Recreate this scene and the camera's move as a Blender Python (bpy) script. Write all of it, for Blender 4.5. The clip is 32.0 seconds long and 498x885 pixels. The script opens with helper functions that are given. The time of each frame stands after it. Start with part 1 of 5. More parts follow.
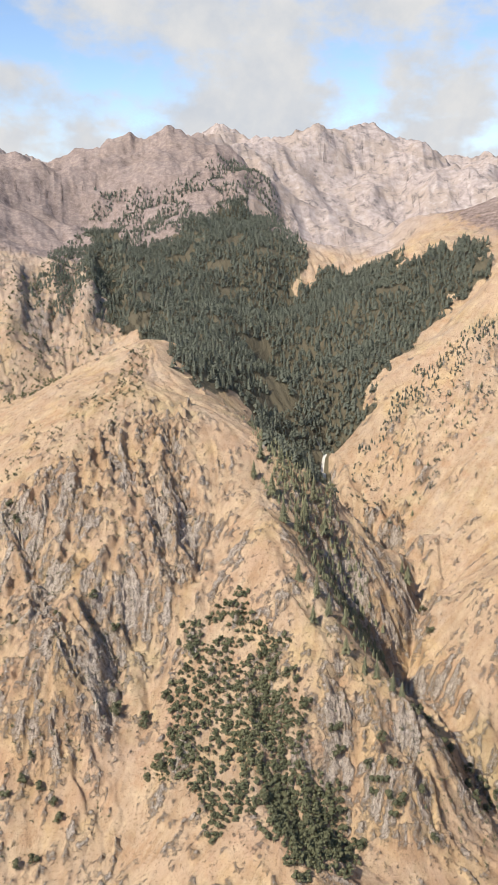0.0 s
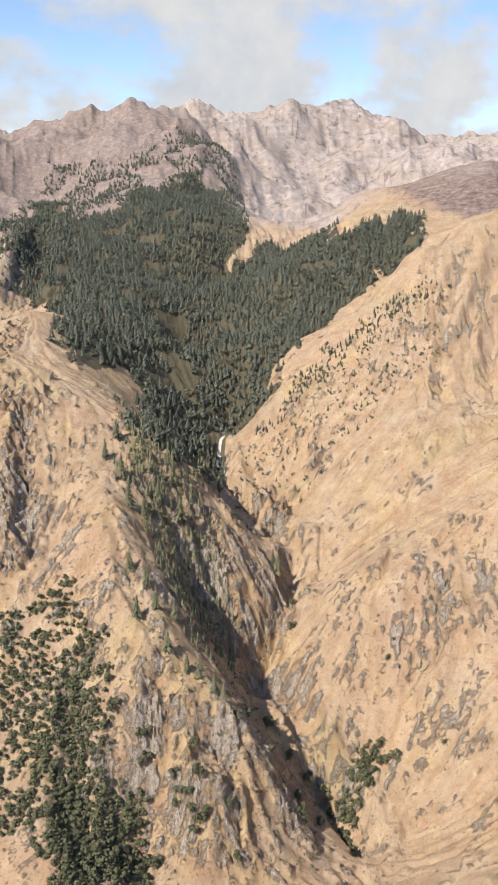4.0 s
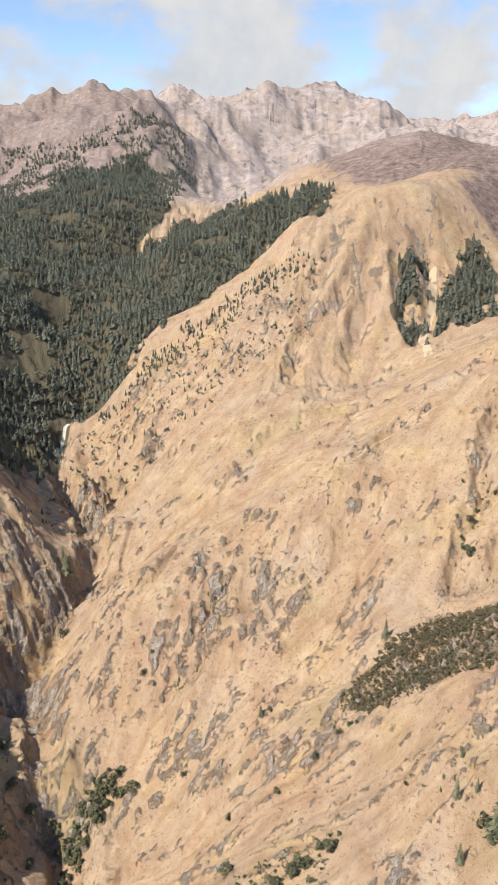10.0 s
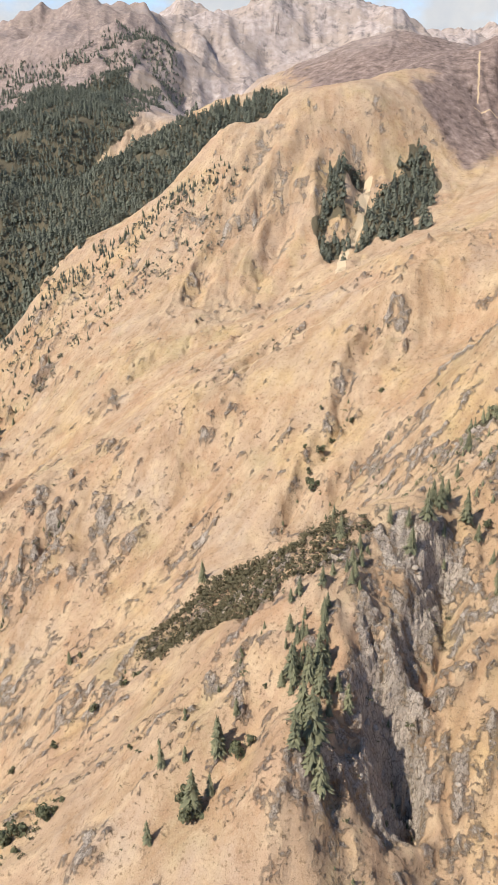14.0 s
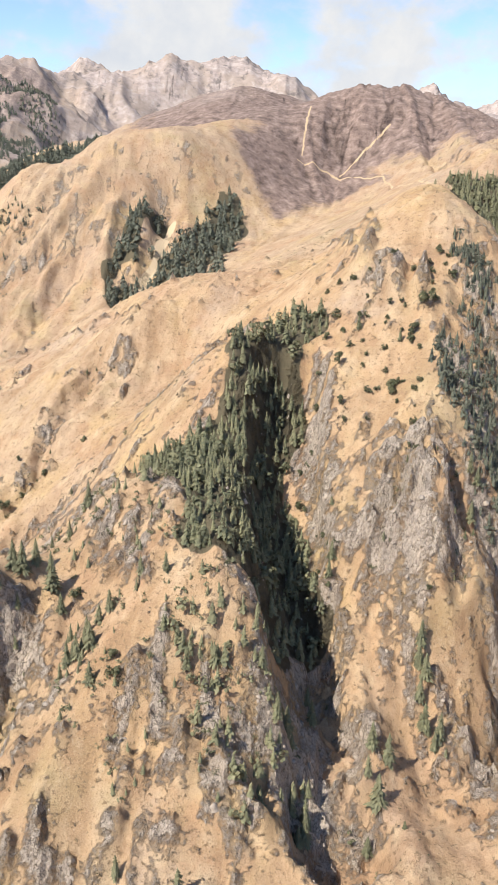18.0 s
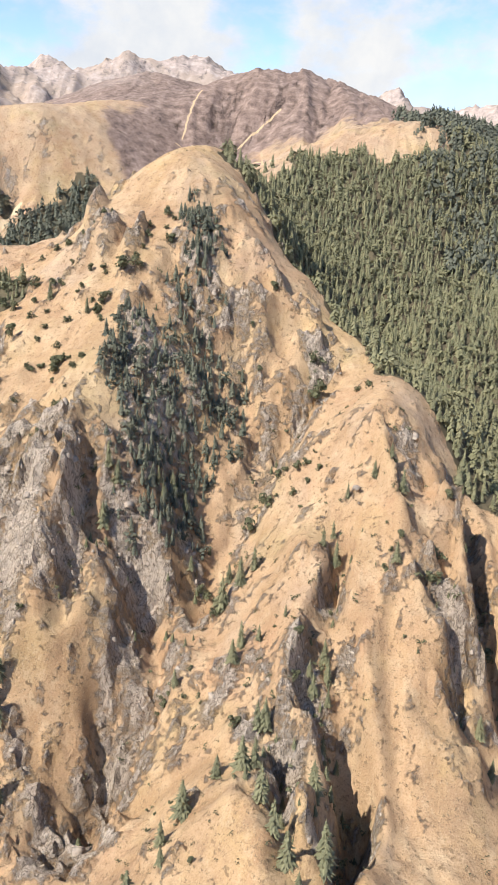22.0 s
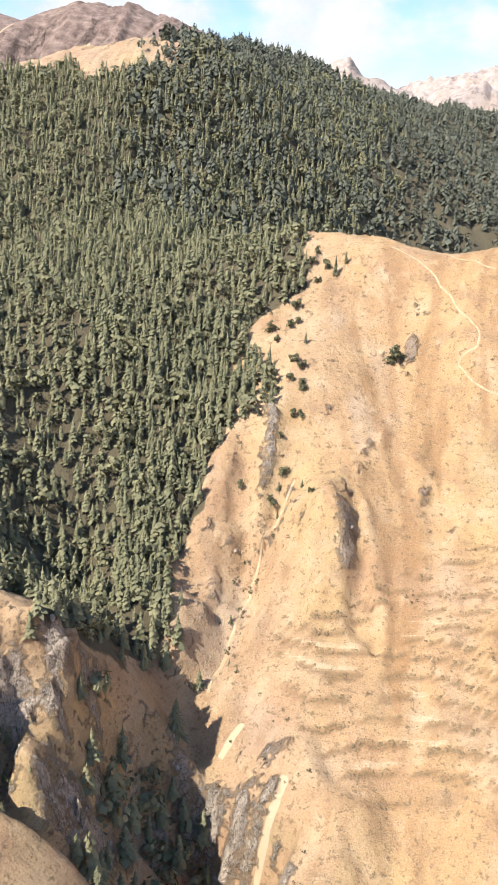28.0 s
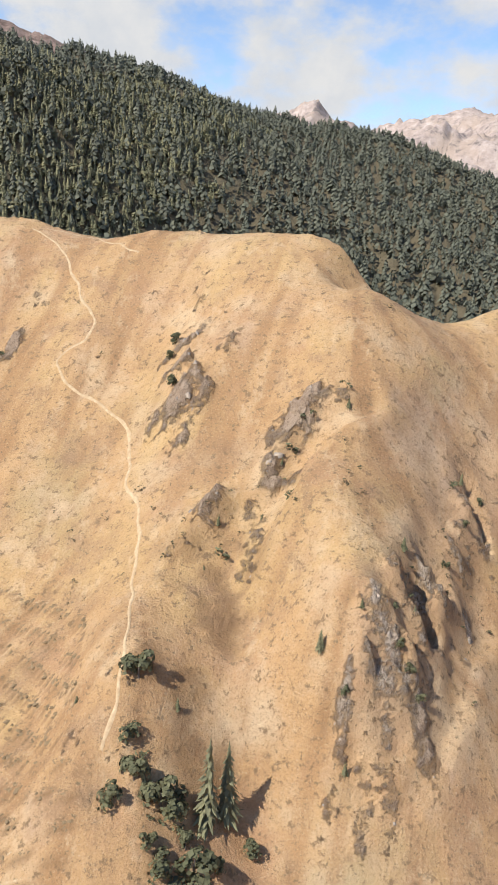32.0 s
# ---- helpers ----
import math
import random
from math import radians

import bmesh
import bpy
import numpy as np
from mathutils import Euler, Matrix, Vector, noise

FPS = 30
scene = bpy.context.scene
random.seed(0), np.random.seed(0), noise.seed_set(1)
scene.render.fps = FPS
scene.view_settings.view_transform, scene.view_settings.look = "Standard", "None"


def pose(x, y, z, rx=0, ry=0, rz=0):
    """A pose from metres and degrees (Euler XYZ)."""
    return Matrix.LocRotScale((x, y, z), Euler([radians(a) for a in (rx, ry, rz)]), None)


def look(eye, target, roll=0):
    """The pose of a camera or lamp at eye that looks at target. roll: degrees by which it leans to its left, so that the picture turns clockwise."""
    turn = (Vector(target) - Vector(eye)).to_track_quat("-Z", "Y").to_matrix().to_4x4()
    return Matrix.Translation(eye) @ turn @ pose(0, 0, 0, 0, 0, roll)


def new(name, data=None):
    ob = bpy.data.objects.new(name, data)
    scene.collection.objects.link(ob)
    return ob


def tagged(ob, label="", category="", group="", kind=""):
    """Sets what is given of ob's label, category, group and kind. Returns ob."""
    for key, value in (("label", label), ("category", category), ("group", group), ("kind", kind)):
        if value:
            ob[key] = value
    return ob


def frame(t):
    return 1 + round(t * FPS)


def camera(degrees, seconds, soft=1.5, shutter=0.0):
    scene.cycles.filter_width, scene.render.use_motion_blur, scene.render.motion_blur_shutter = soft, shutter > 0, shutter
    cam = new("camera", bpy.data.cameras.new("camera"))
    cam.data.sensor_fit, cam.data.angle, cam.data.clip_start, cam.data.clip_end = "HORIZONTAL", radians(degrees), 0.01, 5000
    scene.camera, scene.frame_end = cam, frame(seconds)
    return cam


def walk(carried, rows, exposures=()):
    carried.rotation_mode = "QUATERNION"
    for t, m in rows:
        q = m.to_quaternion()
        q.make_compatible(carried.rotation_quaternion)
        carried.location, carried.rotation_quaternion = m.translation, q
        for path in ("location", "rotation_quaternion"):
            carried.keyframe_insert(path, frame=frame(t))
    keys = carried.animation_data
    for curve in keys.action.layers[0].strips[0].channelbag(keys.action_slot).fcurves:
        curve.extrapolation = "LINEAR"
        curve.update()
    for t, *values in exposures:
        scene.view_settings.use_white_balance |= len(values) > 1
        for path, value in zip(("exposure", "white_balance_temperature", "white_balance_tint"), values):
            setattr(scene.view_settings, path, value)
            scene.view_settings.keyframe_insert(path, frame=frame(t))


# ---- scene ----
cam = camera(33.6, 32.0, soft=1.1)
METRES, EYE, TILT, LEAN, TURN = 1100.0, 600.0, -15.0, 0.0, 0.0
ROWS = [
    (0.0, 0.0, 0.0, 0.0, 0.0, 0.0, 0.0),
    (0.5, 0.0141, 0.0054, -0.0003, 0.31, 0.3, -0.08),
    (1.0, 0.0281, 0.0112, -0.0002, 0.44, -0.01, -0.25),
    (1.5, 0.0421, 0.0173, -0.0009, 0.45, -0.55, -0.5),
    (2.0, 0.056, 0.0234, -0.0014, 0.46, -1.03, -0.7),
    (2.5, 0.0697, 0.0297, -0.0021, 0.44, -1.22, -0.85),
    (3.0, 0.0836, 0.0359, -0.0028, 0.44, -1.22, -0.92),
    (3.5, 0.098, 0.0419, -0.0035, 0.52, -1.12, -0.91),
    (5.5, 0.1559, 0.0666, -0.0056, 0.82, -0.77, -0.67),
    (6.0, 0.1701, 0.0729, -0.006, 0.94, -0.65, -0.68),
    (6.5, 0.1844, 0.0792, -0.0065, 1.16, -0.59, -0.75),
    (7.0, 0.1986, 0.0856, -0.0074, 1.43, -0.64, -0.84),
    (7.5, 0.2129, 0.0923, -0.008, 1.65, -0.88, -0.89),
    (8.0, 0.2267, 0.0987, -0.0089, 1.81, -1.08, -0.95),
    (8.5, 0.2409, 0.1054, -0.0095, 2.0, -1.17, -0.96),
    (9.0, 0.2541, 0.1114, -0.0101, 2.25, -1.11, -0.96),
    (9.5, 0.2688, 0.1181, -0.0104, 2.67, -1.1, -1.01),
    (10.0, 0.2827, 0.1248, -0.0112, 3.31, -1.22, -1.12),
    (10.5, 0.2965, 0.1315, -0.0119, 4.13, -1.65, -1.31),
    (11.0, 0.3103, 0.1386, -0.0127, 4.98, -2.31, -1.43),
    (11.5, 0.3233, 0.1453, -0.0134, 5.68, -3.08, -1.42),
    (12.0, 0.3384, 0.1532, -0.0144, 6.3, -3.96, -1.26),
    (12.5, 0.3521, 0.1602, -0.0152, 6.64, -4.77, -1.14),
    (13.0, 0.3659, 0.1672, -0.016, 6.83, -5.42, -1.03),
    (13.5, 0.3796, 0.1742, -0.0169, 6.89, -5.77, -0.96),
    (15.5, 0.4347, 0.2013, -0.0191, 6.07, -5.0, -0.97),
    (16.0, 0.4484, 0.2081, -0.0197, 5.77, -4.9, -0.98),
    (16.5, 0.4624, 0.2148, -0.0202, 5.24, -4.57, -0.96),
    (17.0, 0.4762, 0.2214, -0.0207, 4.34, -3.8, -1.06),
    (17.5, 0.4896, 0.2281, -0.021, 3.32, -2.68, -1.33),
    (18.0, 0.5034, 0.2349, -0.0214, 2.55, -1.41, -1.73),
    (18.5, 0.5167, 0.2412, -0.0219, 2.26, -0.52, -2.08),
    (19.0, 0.5313, 0.2485, -0.0222, 2.2, -0.12, -2.43),
    (19.5, 0.5453, 0.2554, -0.0226, 2.35, -0.16, -2.54),
    (20.0, 0.5592, 0.2624, -0.0232, 2.45, -0.36, -2.58),
    (20.5, 0.5727, 0.2694, -0.0239, 2.42, -0.53, -2.66),
    (21.0, 0.5853, 0.2758, -0.024, 2.34, -0.71, -2.8),
    (21.5, 0.6003, 0.2832, -0.0244, 2.34, -0.71, -2.88),
    (22.0, 0.6144, 0.2902, -0.0247, 2.39, -0.72, -2.9),
    (22.5, 0.6284, 0.2972, -0.025, 2.41, -0.75, -2.92),
    (23.0, 0.6423, 0.3042, -0.0253, 2.44, -0.8, -2.95),
    (23.5, 0.6555, 0.3105, -0.0258, 2.5, -0.84, -2.94),
    (24.0, 0.6707, 0.3179, -0.0261, 2.62, -0.96, -2.91),
    (24.5, 0.6847, 0.3251, -0.0264, 2.61, -1.1, -2.99),
    (25.0, 0.6994, 0.3321, -0.0269, 2.74, -1.17, -2.95),
    (25.5, 0.7138, 0.3394, -0.0274, 2.82, -1.2, -2.91),
    (27.5, 0.7694, 0.3673, -0.0278, 2.94, -1.52, -3.42),
    (28.0, 0.7825, 0.374, -0.0283, 2.95, -1.53, -3.5),
    (28.5, 0.7973, 0.3816, -0.0279, 2.95, -1.68, -3.6),
    (29.0, 0.8114, 0.3887, -0.028, 2.94, -1.44, -3.57),
    (29.5, 0.8256, 0.3958, -0.0279, 2.82, -0.97, -3.49),
    (30.0, 0.8407, 0.403, -0.0282, 2.79, -0.27, -3.24),
    (30.5, 0.8544, 0.4097, -0.0285, 2.66, 0.38, -3.25),
    (31.0, 0.8703, 0.4176, -0.0288, 2.72, 0.87, -3.39),
    (31.5, 0.8851, 0.425, -0.029, 3.07, 1.23, -3.77),
    (32.0, 0.9005, 0.4328, -0.0294, 3.79, 1.61, -4.06),
]
EXPOSURES = [(0.0, 0.44), (13.0, 0.46), (16.0, 0.54), (19.0, 0.70), (22.0, 0.76), (25.0, 0.88), (28.0, 0.92), (29.2, 0.68), (30.5, 0.49), (32.0, 0.49)]
walk(cam, [(t, pose(0, 0, EYE, TILT, LEAN, TURN) @ pose(METRES * x, METRES * y, METRES * z, 90 + pitch, roll, yaw)) for t, x, y, z, yaw, pitch, roll in ROWS], EXPOSURES)

# ---- light ----
SUN = Vector((-0.52, -0.45, 0.73)).normalized()
world = bpy.data.worlds.new("sky")
scene.world = world
world.use_nodes = True
wn, wl = world.node_tree.nodes, world.node_tree.links
sky = wn.new("ShaderNodeTexSky")
sky.sky_type = "NISHITA"
sky.sun_disc = False
sky.sun_elevation = math.asin(SUN.z)
sky.sun_rotation = math.atan2(SUN.x, SUN.y)
sky.altitude = 2500
wl.new(sky.outputs[0], wn["Background"].inputs[0])
wn["Background"].inputs[1].default_value = 0.15
sun = new("sun", bpy.data.lights.new("sun", "SUN"))
sun.data.energy = 4.6
sun.data.angle = radians(0.5)
sun.data.color = (1.0, 0.93, 0.82)
sun.matrix_world = look(SUN * 3000, (0, 0, 0))

# ---- materials ----


def material(name, rough=0.9):
    m = bpy.data.materials.new(name)
    m.use_nodes = True
    n = m.node_tree.nodes
    b = n["Principled BSDF"]
    b.inputs["Roughness"].default_value = rough
    b.inputs["Specular IOR Level"].default_value = 0.25
    return m, n, m.node_tree.links, b


def node(n, kind, **values):
    x = n.new(kind)
    for k, v in values.items():
        x.inputs[k].default_value = v
    return x


def ramp(n, l, source, stops):
    r = n.new("ShaderNodeValToRGB")
    e = r.color_ramp.elements
    while len(e) < len(stops):
        e.new(0.5)
    for i, (p, c) in enumerate(stops):
        e[i].position = p
        e[i].color = (*c, 1) if len(c) == 3 else c
    l.new(source, r.inputs[0])
    return r.outputs[0]


def mix(n, l, fac, a, b, blend="MIX"):
    x = n.new("ShaderNodeMix")
    x.data_type, x.blend_type = "RGBA", blend
    for socket, v in ((x.inputs[0], fac), (x.inputs[6], a), (x.inputs[7], b)):
        if isinstance(v, (int, float)):
            socket.default_value = v
        elif isinstance(v, tuple):
            socket.default_value = (*v, 1)
        else:
            l.new(v, socket)
    return x.outputs[2]


def math_node(n, l, op, a, b=0.0, clamp=False):
    x = n.new("ShaderNodeMath")
    x.operation, x.use_clamp = op, clamp
    for socket, v in ((x.inputs[0], a), (x.inputs[1], b)):
        if isinstance(v, (int, float)):
            socket.default_value = v
        else:
            l.new(v, socket)
    return x.outputs[0]


def noise_tex(n, l, vector, scale, detail=6.0, rough=0.6, stretch=None):
    if stretch:
        mp = n.new("ShaderNodeMapping")
        mp.inputs["Scale"].default_value = stretch
        l.new(vector, mp.inputs[0])
        vector = mp.outputs[0]
    x = node(n, "ShaderNodeTexNoise", Scale=scale, Detail=detail, Roughness=rough)
    l.new(vector, x.inputs["Vector"])
    return x.outputs["Fac"]


def attribute(n, name):
    a = n.new("ShaderNodeAttribute")
    a.attribute_name = name
    return a.outputs["Fac"]


def soft_step(n, l, value, low, high):
    x = n.new("ShaderNodeMapRange")
    x.interpolation_type = "SMOOTHSTEP"
    x.inputs["From Min"].default_value = low
    x.inputs["From Max"].default_value = high
    l.new(value, x.inputs["Value"])
    return x.outputs["Result"]


def ground_material():
    m, n, l, b = material("mountain_ground", 0.95)
    pos = n.new("ShaderNodeTexCoord").outputs["Object"]
    big = noise_tex(n, l, pos, 0.011, 5)
    mid = noise_tex(n, l, pos, 0.06, 6, 0.65)
    fine = noise_tex(n, l, pos, 0.5, 7, 0.7)
    grain = noise_tex(n, l, pos, 2.2, 5, 0.7)
    grass = ramp(n, l, big, [(0.32, (0.38, 0.27, 0.175)), (0.5, (0.42, 0.30, 0.20)), (0.68, (0.405, 0.27, 0.175))])
    grass = mix(n, l, math_node(n, l, "MULTIPLY", attribute(n, "gold"), 0.85), grass, (0.452, 0.280, 0.132))
    patch_a = noise_tex(n, l, pos, 0.028, 5, 0.62, (1.0, 0.6, 0.6))
    patch_b = noise_tex(n, l, pos, 0.045, 5, 0.65, (0.9, 0.6, 0.7))
    patch_c = noise_tex(n, l, pos, 0.020, 6, 0.6)
    grass = mix(n, l, math_node(n, l, "MULTIPLY", soft_step(n, l, patch_a, 0.50, 0.66), 0.55), grass, (0.50, 0.35, 0.16))
    grass = mix(n, l, math_node(n, l, "MULTIPLY", soft_step(n, l, patch_b, 0.52, 0.66), 0.7), grass, (0.38, 0.225, 0.13))
    grass = mix(n, l, math_node(n, l, "MULTIPLY", soft_step(n, l, patch_a, 0.46, 0.32), 0.65), grass, (0.40, 0.31, 0.235))
    grass = mix(n, l, math_node(n, l, "MULTIPLY", soft_step(n, l, patch_c, 0.54, 0.68), 0.5), grass, (0.34, 0.28, 0.14))
    grass = mix(n, l, soft_step(n, l, mid, 0.45, 0.75), grass, (0.50, 0.37, 0.235))
    grass = mix(n, l, soft_step(n, l, mid, 0.50, 0.25), grass, (0.31, 0.20, 0.12))
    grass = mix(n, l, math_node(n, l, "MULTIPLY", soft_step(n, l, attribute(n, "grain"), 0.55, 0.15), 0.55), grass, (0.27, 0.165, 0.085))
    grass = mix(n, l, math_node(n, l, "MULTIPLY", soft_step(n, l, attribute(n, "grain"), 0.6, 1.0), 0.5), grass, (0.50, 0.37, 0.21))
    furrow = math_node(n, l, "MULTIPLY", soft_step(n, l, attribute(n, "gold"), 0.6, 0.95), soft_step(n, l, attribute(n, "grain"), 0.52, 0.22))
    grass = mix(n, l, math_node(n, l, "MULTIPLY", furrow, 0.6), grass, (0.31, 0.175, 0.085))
    rose = noise_tex(n, l, pos, 0.016, 6, 0.65, (1.0, 0.7, 0.7))
    grass = mix(n, l, math_node(n, l, "MULTIPLY", soft_step(n, l, rose, 0.50, 0.64), 0.3), grass, (0.40, 0.25, 0.165))
    speck = noise_tex(n, l, pos, 0.85, 4, 0.75)
    grass = mix(n, l, math_node(n, l, "MULTIPLY", soft_step(n, l, speck, 0.59, 0.66), 0.75), grass, (0.13, 0.105, 0.065))
    streak = noise_tex(n, l, pos, 0.16, 7, 0.7, (1.0, 0.55, 0.55))
    grass = mix(n, l, math_node(n, l, "MULTIPLY", soft_step(n, l, streak, 0.54, 0.70), 0.6), grass, (0.25, 0.155, 0.09))
    grass = mix(n, l, math_node(n, l, "MULTIPLY", soft_step(n, l, streak, 0.46, 0.32), 0.45), grass, (0.55, 0.42, 0.27))
    tuft = soft_step(n, l, fine, 0.54, 0.66)
    grass = mix(n, l, math_node(n, l, "MULTIPLY", tuft, 0.88), grass, (0.18, 0.12, 0.07))
    grass = mix(n, l, math_node(n, l, "MULTIPLY", soft_step(n, l, grain, 0.5, 0.66), 0.5), grass, (0.22, 0.155, 0.09))
    grass = mix(n, l, math_node(n, l, "MULTIPLY", soft_step(n, l, grain, 0.46, 0.30), 0.5), grass, (0.52, 0.40, 0.26))
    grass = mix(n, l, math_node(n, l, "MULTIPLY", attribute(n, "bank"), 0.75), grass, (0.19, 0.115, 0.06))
    rock_tone = noise_tex(n, l, pos, 0.25, 8, 0.7, (1.0, 1.0, 0.35))
    rock = ramp(n, l, rock_tone, [(0.30, (0.25, 0.22, 0.19)), (0.40, (0.42, 0.36, 0.305)), (0.52, (0.54, 0.46, 0.38)), (0.68, (0.65, 0.545, 0.435))])
    crack = math_node(n, l, "ABSOLUTE", math_node(n, l, "SUBTRACT", noise_tex(n, l, pos, 0.33, 6, 0.6, (1.0, 1.0, 0.5)), 0.5))
    rock = mix(n, l, soft_step(n, l, crack, 0.022, 0.002), rock, (0.10, 0.088, 0.078))
    joint = math_node(n, l, "ABSOLUTE", math_node(n, l, "SUBTRACT", noise_tex(n, l, pos, 0.9, 5, 0.65, (1.0, 1.0, 0.45)), 0.5))
    rock = mix(n, l, math_node(n, l, "MULTIPLY", soft_step(n, l, joint, 0.03, 0.0), 0.75), rock, (0.085, 0.075, 0.068))
    rock = mix(n, l, math_node(n, l, "MULTIPLY", soft_step(n, l, noise_tex(n, l, pos, 1.6, 5, 0.7), 0.52, 0.68), 0.55), rock, (0.66, 0.56, 0.48))
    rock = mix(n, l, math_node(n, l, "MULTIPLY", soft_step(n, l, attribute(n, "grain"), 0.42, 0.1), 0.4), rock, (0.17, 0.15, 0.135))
    rock = mix(n, l, math_node(n, l, "MULTIPLY", soft_step(n, l, big, 0.5, 0.7), 0.2), rock, (0.32, 0.23, 0.175))
    rock = mix(n, l, math_node(n, l, "MULTIPLY", soft_step(n, l, attribute(n, "gold"), 0.5, 0.9), 0.55), rock, (0.37, 0.255, 0.17))
    edge = math_node(n, l, "ADD", attribute(n, "rock"), math_node(n, l, "MULTIPLY", math_node(n, l, "SUBTRACT", fine, 0.5), 1.2))
    is_rock = math_node(n, l, "MULTIPLY", soft_step(n, l, edge, 0.36, 0.62), 0.85)
    colour = mix(n, l, is_rock, grass, rock)
    scratch = noise_tex(n, l, pos, 0.11, 8, 0.72)
    brown = ramp(n, l, scratch, [(0.34, (0.10, 0.072, 0.056)), (0.47, (0.18, 0.128, 0.108)), (0.58, (0.26, 0.19, 0.158)), (0.70, (0.37, 0.285, 0.235))])
    colour = mix(n, l, soft_step(n, l, math_node(n, l, "ADD", attribute(n, "heath"), math_node(n, l, "MULTIPLY", math_node(n, l, "SUBTRACT", mid, 0.5), 0.9)), 0.35, 0.65), colour, brown)
    # far alpine rock; its colour is lightened to paint in the distance haze
    hazed_alpine = ramp(n, l, mid, [(0.3, (0.23, 0.185, 0.17)), (0.5, (0.36, 0.295, 0.265)), (0.7, (0.47, 0.395, 0.355))])
    hazed_alpine = mix(n, l, math_node(n, l, "MULTIPLY", soft_step(n, l, big, 0.45, 0.62), 0.6), hazed_alpine, (0.34, 0.265, 0.21))
    crag_tone = noise_tex(n, l, pos, 0.035, 9, 0.72, (1.0, 1.0, 0.6))
    hazed_alpine = mix(n, l, math_node(n, l, "MULTIPLY", soft_step(n, l, crag_tone, 0.48, 0.34), 0.75), hazed_alpine, (0.10, 0.088, 0.085))
    hazed_alpine = mix(n, l, math_node(n, l, "MULTIPLY", soft_step(n, l, crag_tone, 0.55, 0.70), 0.6), hazed_alpine, (0.50, 0.44, 0.40))
    colour = mix(n, l, attribute(n, "hazed_alpine"), colour, hazed_alpine)
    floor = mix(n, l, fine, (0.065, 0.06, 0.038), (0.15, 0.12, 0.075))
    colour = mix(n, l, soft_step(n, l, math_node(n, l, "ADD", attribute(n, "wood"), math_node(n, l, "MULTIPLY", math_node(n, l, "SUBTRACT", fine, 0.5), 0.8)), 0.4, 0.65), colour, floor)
    colour = mix(n, l, soft_step(n, l, math_node(n, l, "ADD", attribute(n, "pale"), math_node(n, l, "MULTIPLY", math_node(n, l, "SUBTRACT", grain, 0.5), 0.7)), 0.4, 0.6), colour, (0.53, 0.41, 0.27))
    colour = mix(n, l, soft_step(n, l, math_node(n, l, "ADD", attribute(n, "water"), math_node(n, l, "MULTIPLY", math_node(n, l, "SUBTRACT", grain, 0.5), 0.7)), 0.4, 0.6), colour, (0.62, 0.58, 0.50))
    l.new(colour, b.inputs["Base Color"])
    height = math_node(n, l, "ADD", math_node(n, l, "MULTIPLY", fine, 1.0), math_node(n, l, "MULTIPLY", grain, 0.3))
    rough = math_node(n, l, "ADD", math_node(n, l, "MULTIPLY", is_rock, 3.0), 1.1)
    bump = n.new("ShaderNodeBump")
    bump.inputs["Distance"].default_value = 1.0
    bump.inputs["Strength"].default_value = 0.8
    l.new(math_node(n, l, "MULTIPLY", math_node(n, l, "ADD", height, math_node(n, l, "MULTIPLY", rock_tone, is_rock)), rough), bump.inputs["Height"])
    l.new(bump.outputs[0], b.inputs["Normal"])
    return m


def leaf_material(name, dark, light, tip):
    m, n, l, b = material(name, 0.75)
    pos = n.new("ShaderNodeTexCoord").outputs["Object"]
    g = n.new("ShaderNodeNewGeometry")
    o = n.new("ShaderNodeObjectInfo")
    f = noise_tex(n, l, pos, 1.3, 4, 0.7)
    c = mix(n, l, soft_step(n, l, f, 0.35, 0.7), dark, light)
    c = mix(n, l, math_node(n, l, "MULTIPLY", g.outputs["Random Per Island"], 0.4), c, tip)
    drift = soft_step(n, l, noise_tex(n, l, pos, 0.09, 4, 0.65), 0.42, 0.66)
    c = mix(n, l, math_node(n, l, "MULTIPLY", drift, 0.5), c, tip)
    c = mix(n, l, math_node(n, l, "MULTIPLY", o.outputs["Random"], 0.35), c, tip)
    l.new(c, b.inputs["Base Color"])
    return m


GROUND = ground_material()
FIR = leaf_material("fir_needles", (0.066, 0.073, 0.047), (0.150, 0.157, 0.089), (0.265, 0.248, 0.138))
OAK = leaf_material("oak_leaves", (0.040, 0.046, 0.027), (0.100, 0.108, 0.056), (0.165, 0.160, 0.086))
DARK_FIR = leaf_material("dark_fir_needles", (0.036, 0.044, 0.037), (0.098, 0.107, 0.080), (0.148, 0.152, 0.108))
SHRUB = leaf_material("shrub_leaves", (0.045, 0.048, 0.025), (0.10, 0.092, 0.048), (0.15, 0.115, 0.065))
BARK, bn, bl, bb = material("bark", 0.95)
bl.new(ramp(bn, bl, noise_tex(bn, bl, bn.new("ShaderNodeTexCoord").outputs["Object"], 3.0, 5), [(0.3, (0.07, 0.055, 0.045)), (0.7, (0.20, 0.165, 0.135))]), bb.inputs["Base Color"])

